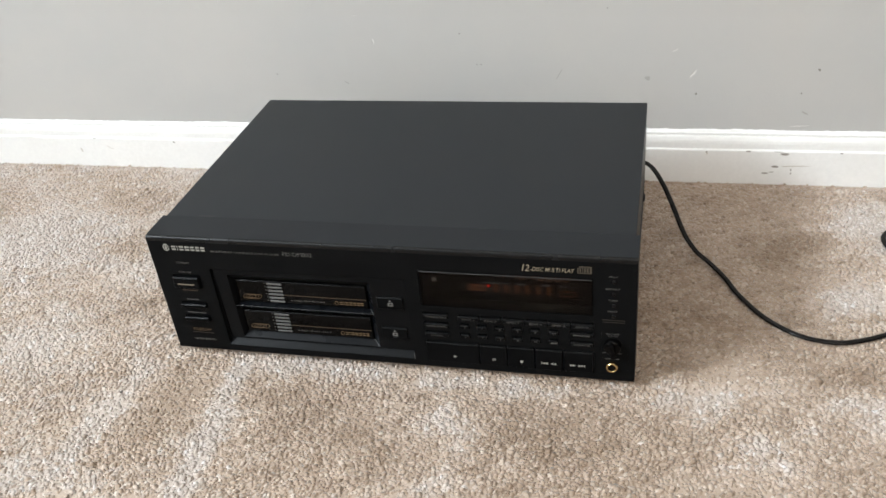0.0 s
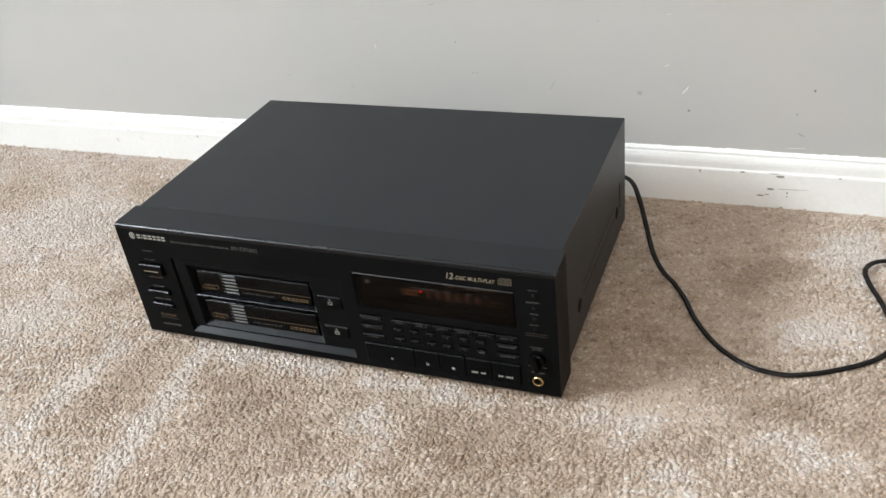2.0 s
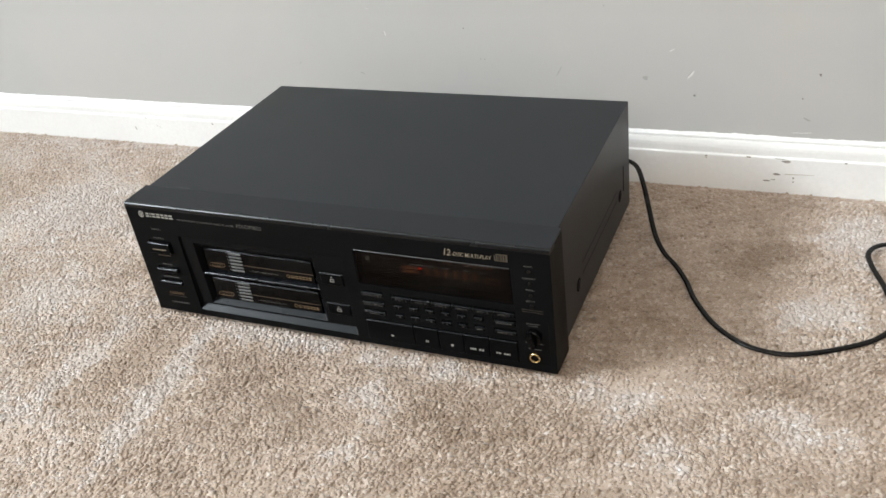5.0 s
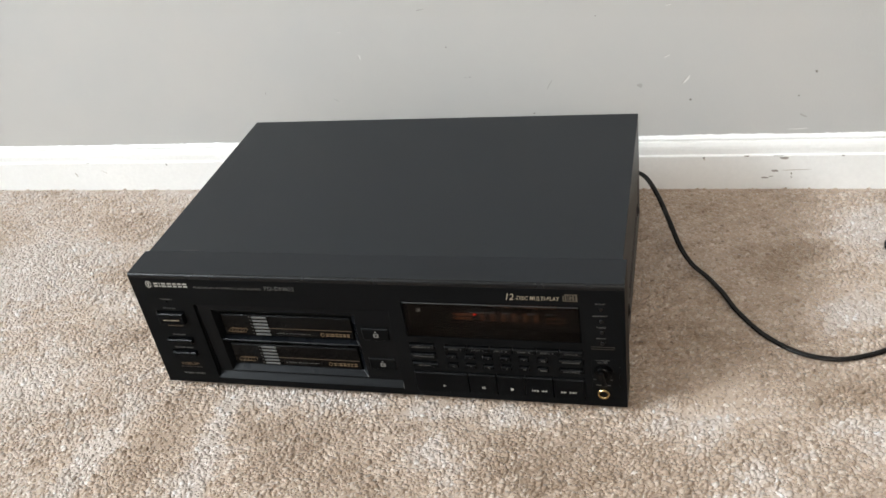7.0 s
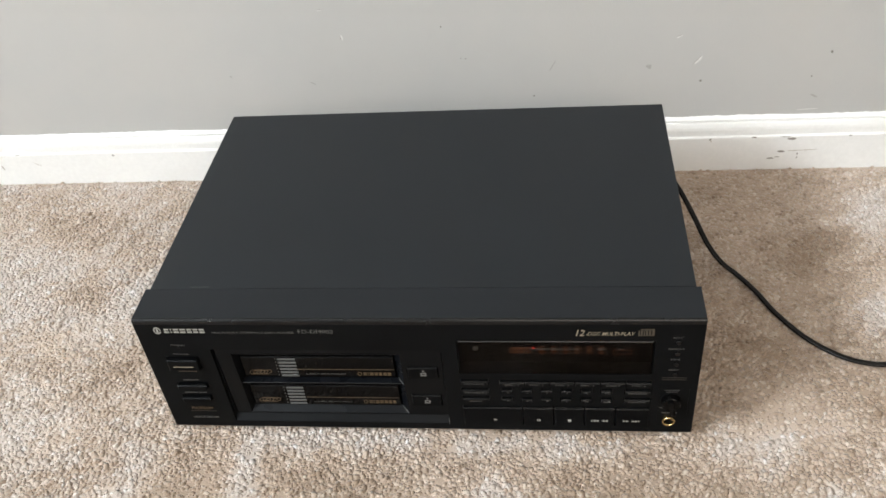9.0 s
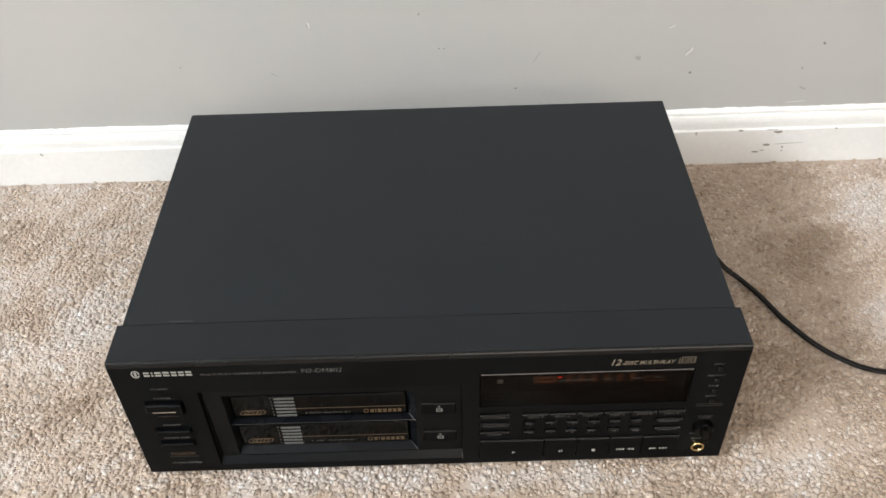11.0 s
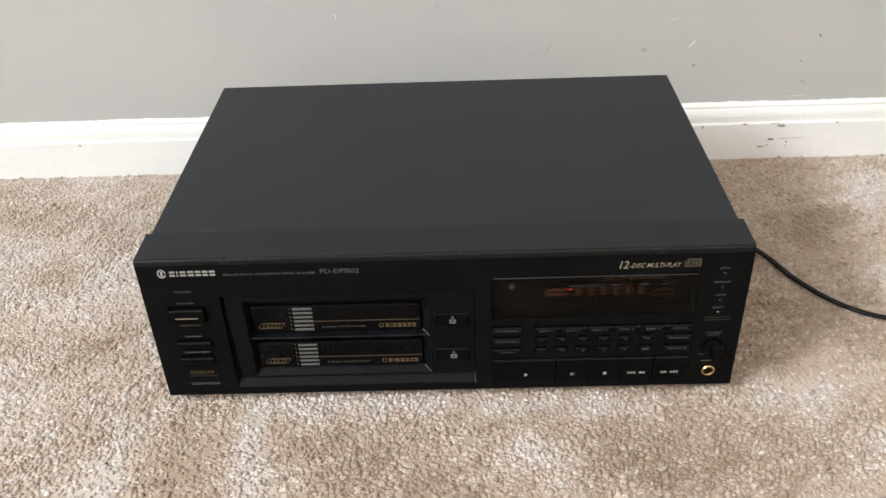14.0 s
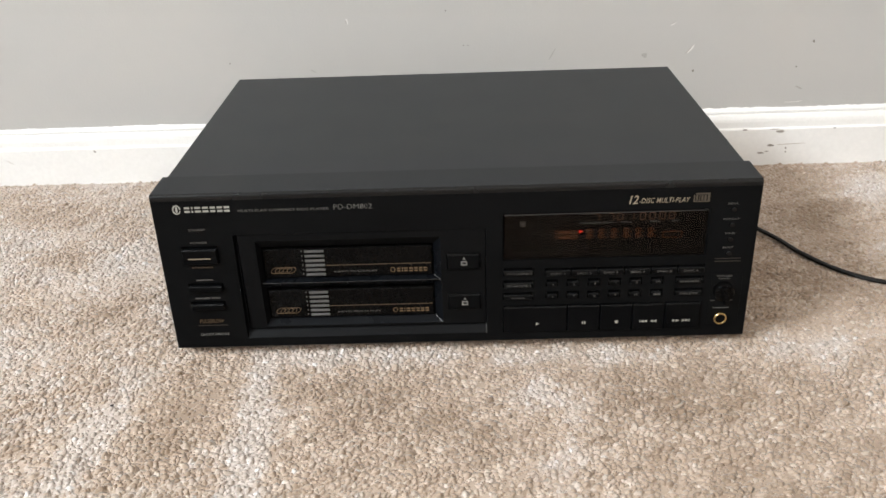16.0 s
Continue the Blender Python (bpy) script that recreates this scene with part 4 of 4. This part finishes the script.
soil_and_light = (1.25 * spot(0.366, 0.240, 0.034, 0.022) + 0.6 * spot(0.345, 0.215, 0.02, 0.03) + 0.4 * spot(0.33, 0.215, 0.035, 0.03) + 0.35 * spot(0.268, 0.10, 0.05, 0.05)
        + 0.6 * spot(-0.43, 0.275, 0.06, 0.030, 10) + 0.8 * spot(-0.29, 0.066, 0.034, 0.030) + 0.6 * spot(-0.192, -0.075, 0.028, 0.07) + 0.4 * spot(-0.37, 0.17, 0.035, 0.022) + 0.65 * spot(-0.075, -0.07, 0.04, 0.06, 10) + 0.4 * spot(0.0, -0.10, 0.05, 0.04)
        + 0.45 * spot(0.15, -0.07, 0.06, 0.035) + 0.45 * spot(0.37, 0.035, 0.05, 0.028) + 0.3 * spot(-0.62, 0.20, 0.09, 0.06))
# painted light: paler to the left and past the player's shadow, darker between
soil_and_light = np.clip(soil_and_light + 0.17 + 0.36 * np.clip(px / 0.3, -1, 0.75) - 0.40 * np.clip((px - 0.35) / 0.10, 0, 1) * np.clip((py - 0.02) / 0.10, 0, 1) + 0.14 * waves(px, py, 0.15, 8) + 0.20 * waves(px, py, 0.06, 12) + 0.25 * waves(px, py, 0.026, 9) + 0.24 * waves(px, py, 0.012, 11) + rng.normal(0, 0.10, n) - 1.25 * np.clip(laid, 0, 1), -0.6, 1)
leanx = 0.0009 * waves(px, py, 0.22, 1) + 0.0009 * waves(px, py, 0.014, 3) + rng.normal(0, 0.0013, n)
leany = 0.0009 * waves(px, py, 0.25, 2) + 0.0009 * waves(px, py, 0.014, 4) + rng.normal(0, 0.0013, n) + 0.0012 * np.clip(laid, 0, 1)
high = 0.0158 - 0.0075 * np.clip((py - 0.17) / 0.20, 0, 1) + 0.0006 * waves(px, py, 0.12, 5) + 0.00045 * waves(px, py, 0.0105, 6) + rng.normal(0, 0.00048, n)
# each tuft end: a leaning, blunt lock of yarn, oval across
spin = rng.uniform(0, 2 * np.pi, n)
wide, long = np.where(rng.uniform(0, 1, n) < 0.3, rng.uniform(1.1, 1.4, n), rng.uniform(0.75, 1.1, n)), rng.uniform(1.0, 1.5, n)
high = high + 0.0005 * (wide - 1)
flow = 0.9 + 1.1 * waves(px, py, 0.05, 14) + rng.normal(0, 0.6, n)
SIDES = 5
co = np.empty((n, 2 * SIDES + 1, 3), np.float32)
for lvl, (rad, drop, bend) in enumerate(((0.0026, 0.0028, 0.2), (0.00145, 0.0006, 0.8))):
    for k in range(SIDES):
        a = spin + k * 2 * np.pi / SIDES + lvl * 0.6
        frayed = rad * wide * rng.uniform(0.65, 1.35, n)
        u, v = np.cos(a) * frayed * long, np.sin(a) * frayed
        i = lvl * SIDES + k
        co[:, i, 0] = px + leanx * bend + u * np.cos(flow) - v * np.sin(flow)
        co[:, i, 1] = py + leany * bend + u * np.sin(flow) + v * np.cos(flow)
        co[:, i, 2] = FLOOR + high - drop + lvl * rng.normal(0, 0.0003, n)
TUFT = 2 * SIDES + 1
co[:, -1, 0], co[:, -1, 1], co[:, -1, 2] = px + leanx, py + leany, FLOOR + high
tri_one = []
for k in range(SIDES):
    a, b, c, d = k, (k + 1) % SIDES, SIDES + (k + 1) % SIDES, SIDES + k
    tri_one += [(a, b, c), (a, c, d), (d, c, TUFT - 1)]
tri_one = np.array(tri_one, np.int32)
idx = (tri_one[None] + (np.arange(n, dtype=np.int32) * TUFT)[:, None, None]).reshape(-1)
# the dense lower pile between the tips
base = n * TUFT
gx = np.concatenate([np.linspace(ROOM_W, -0.96, 5), np.linspace(-0.92, 0.56, 149), np.linspace(0.60, ROOM_E, 5)])
gy = np.concatenate([np.linspace(ROOM_S, -0.34, 5), np.linspace(-0.30, 0.3685, 68)])
ux, uy = np.meshgrid(gx, gy)
lower = np.stack([ux.ravel(), uy.ravel(), FLOOR + 0.0160 - 0.0015 - 0.0075 * np.clip((uy.ravel() - 0.17) / 0.20, 0, 1)], 1).astype(np.float32)
q = (np.arange(len(gy) - 1)[:, None] * len(gx) + np.arange(len(gx) - 1)[None]).ravel() + base
idx = np.concatenate([idx, np.stack([q, q + 1, q + len(gx) + 1, q, q + len(gx) + 1, q + len(gx)], 1).ravel()]).astype(np.int32)
# the lower pile takes the soiling and painted light of the tufts over it
dirt = (soil_and_light + 0.6) / 1.6
ex, ey = np.arange(-0.925, 0.57, 0.01), np.arange(-0.305, 0.38, 0.01)
count, _, _ = np.histogram2d(px, py, [ex, ey])
total, _, _ = np.histogram2d(px, py, [ex, ey], weights=dirt)
mean = np.where(count > 0, total / np.maximum(count, 1), 0.40)
ix = np.clip(((lower[:, 0] + 0.925) / 0.01).astype(int), 0, mean.shape[0] - 1)
iy = np.clip(((lower[:, 1] + 0.305) / 0.01).astype(int), 0, mean.shape[1] - 1)
# past the tufts the sheet stands for plain pile, darkened in place of tuft shade
tufted = (lower[:, 0] > -0.93) & (lower[:, 0] < 0.57) & (lower[:, 1] > -0.31)
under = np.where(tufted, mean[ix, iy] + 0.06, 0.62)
me = bpy.data.meshes.new("carpet_pile")
me.vertices.add(base + len(lower))
me.vertices.foreach_set("co", np.concatenate([co.ravel(), lower.ravel()]))
faces = len(idx) // 3
me.loops.add(faces * 3)
me.loops.foreach_set("vertex_index", idx)
me.polygons.add(faces)
me.polygons.foreach_set("loop_start", np.arange(0, faces * 3, 3, dtype=np.int32))
me.polygons.foreach_set("use_smooth", np.ones(faces, bool))
me.update(calc_edges=True)
at = me.attributes.new("soil_and_light", "FLOAT", "POINT")
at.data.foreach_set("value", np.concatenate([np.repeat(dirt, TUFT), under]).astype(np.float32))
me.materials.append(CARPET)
tagged(new("carpet_pile", me), "thick beige and brown flecked cut-pile carpet tufts", "carpet pile", kind="stuff")


def crumb(x, y, z, size, seed):
    """A speck of dirt, shaped like a chip."""
    bm = bmesh.new()
    bmesh.ops.create_icosphere(bm, subdivisions=2, radius=1.0)
    for v in bm.verts:
        v.co *= 1 + 0.4 * noise.noise((v.co.x + seed, v.co.y, v.co.z))
        v.co = (x + v.co.x * size, y + v.co.y * size * 0.55, z + v.co.z * size * 0.5)
    return tagged(part("crumb", bm, RUBBER, None), "tiny dark crumb of dirt lying on the carpet", "crumb", group="crumbs on the carpet")


crumb(-0.242, -0.0625, 0.0006, 0.0013, 1.7)
crumb(-0.319, 0.295, -0.0045, 0.0011, 4.1)
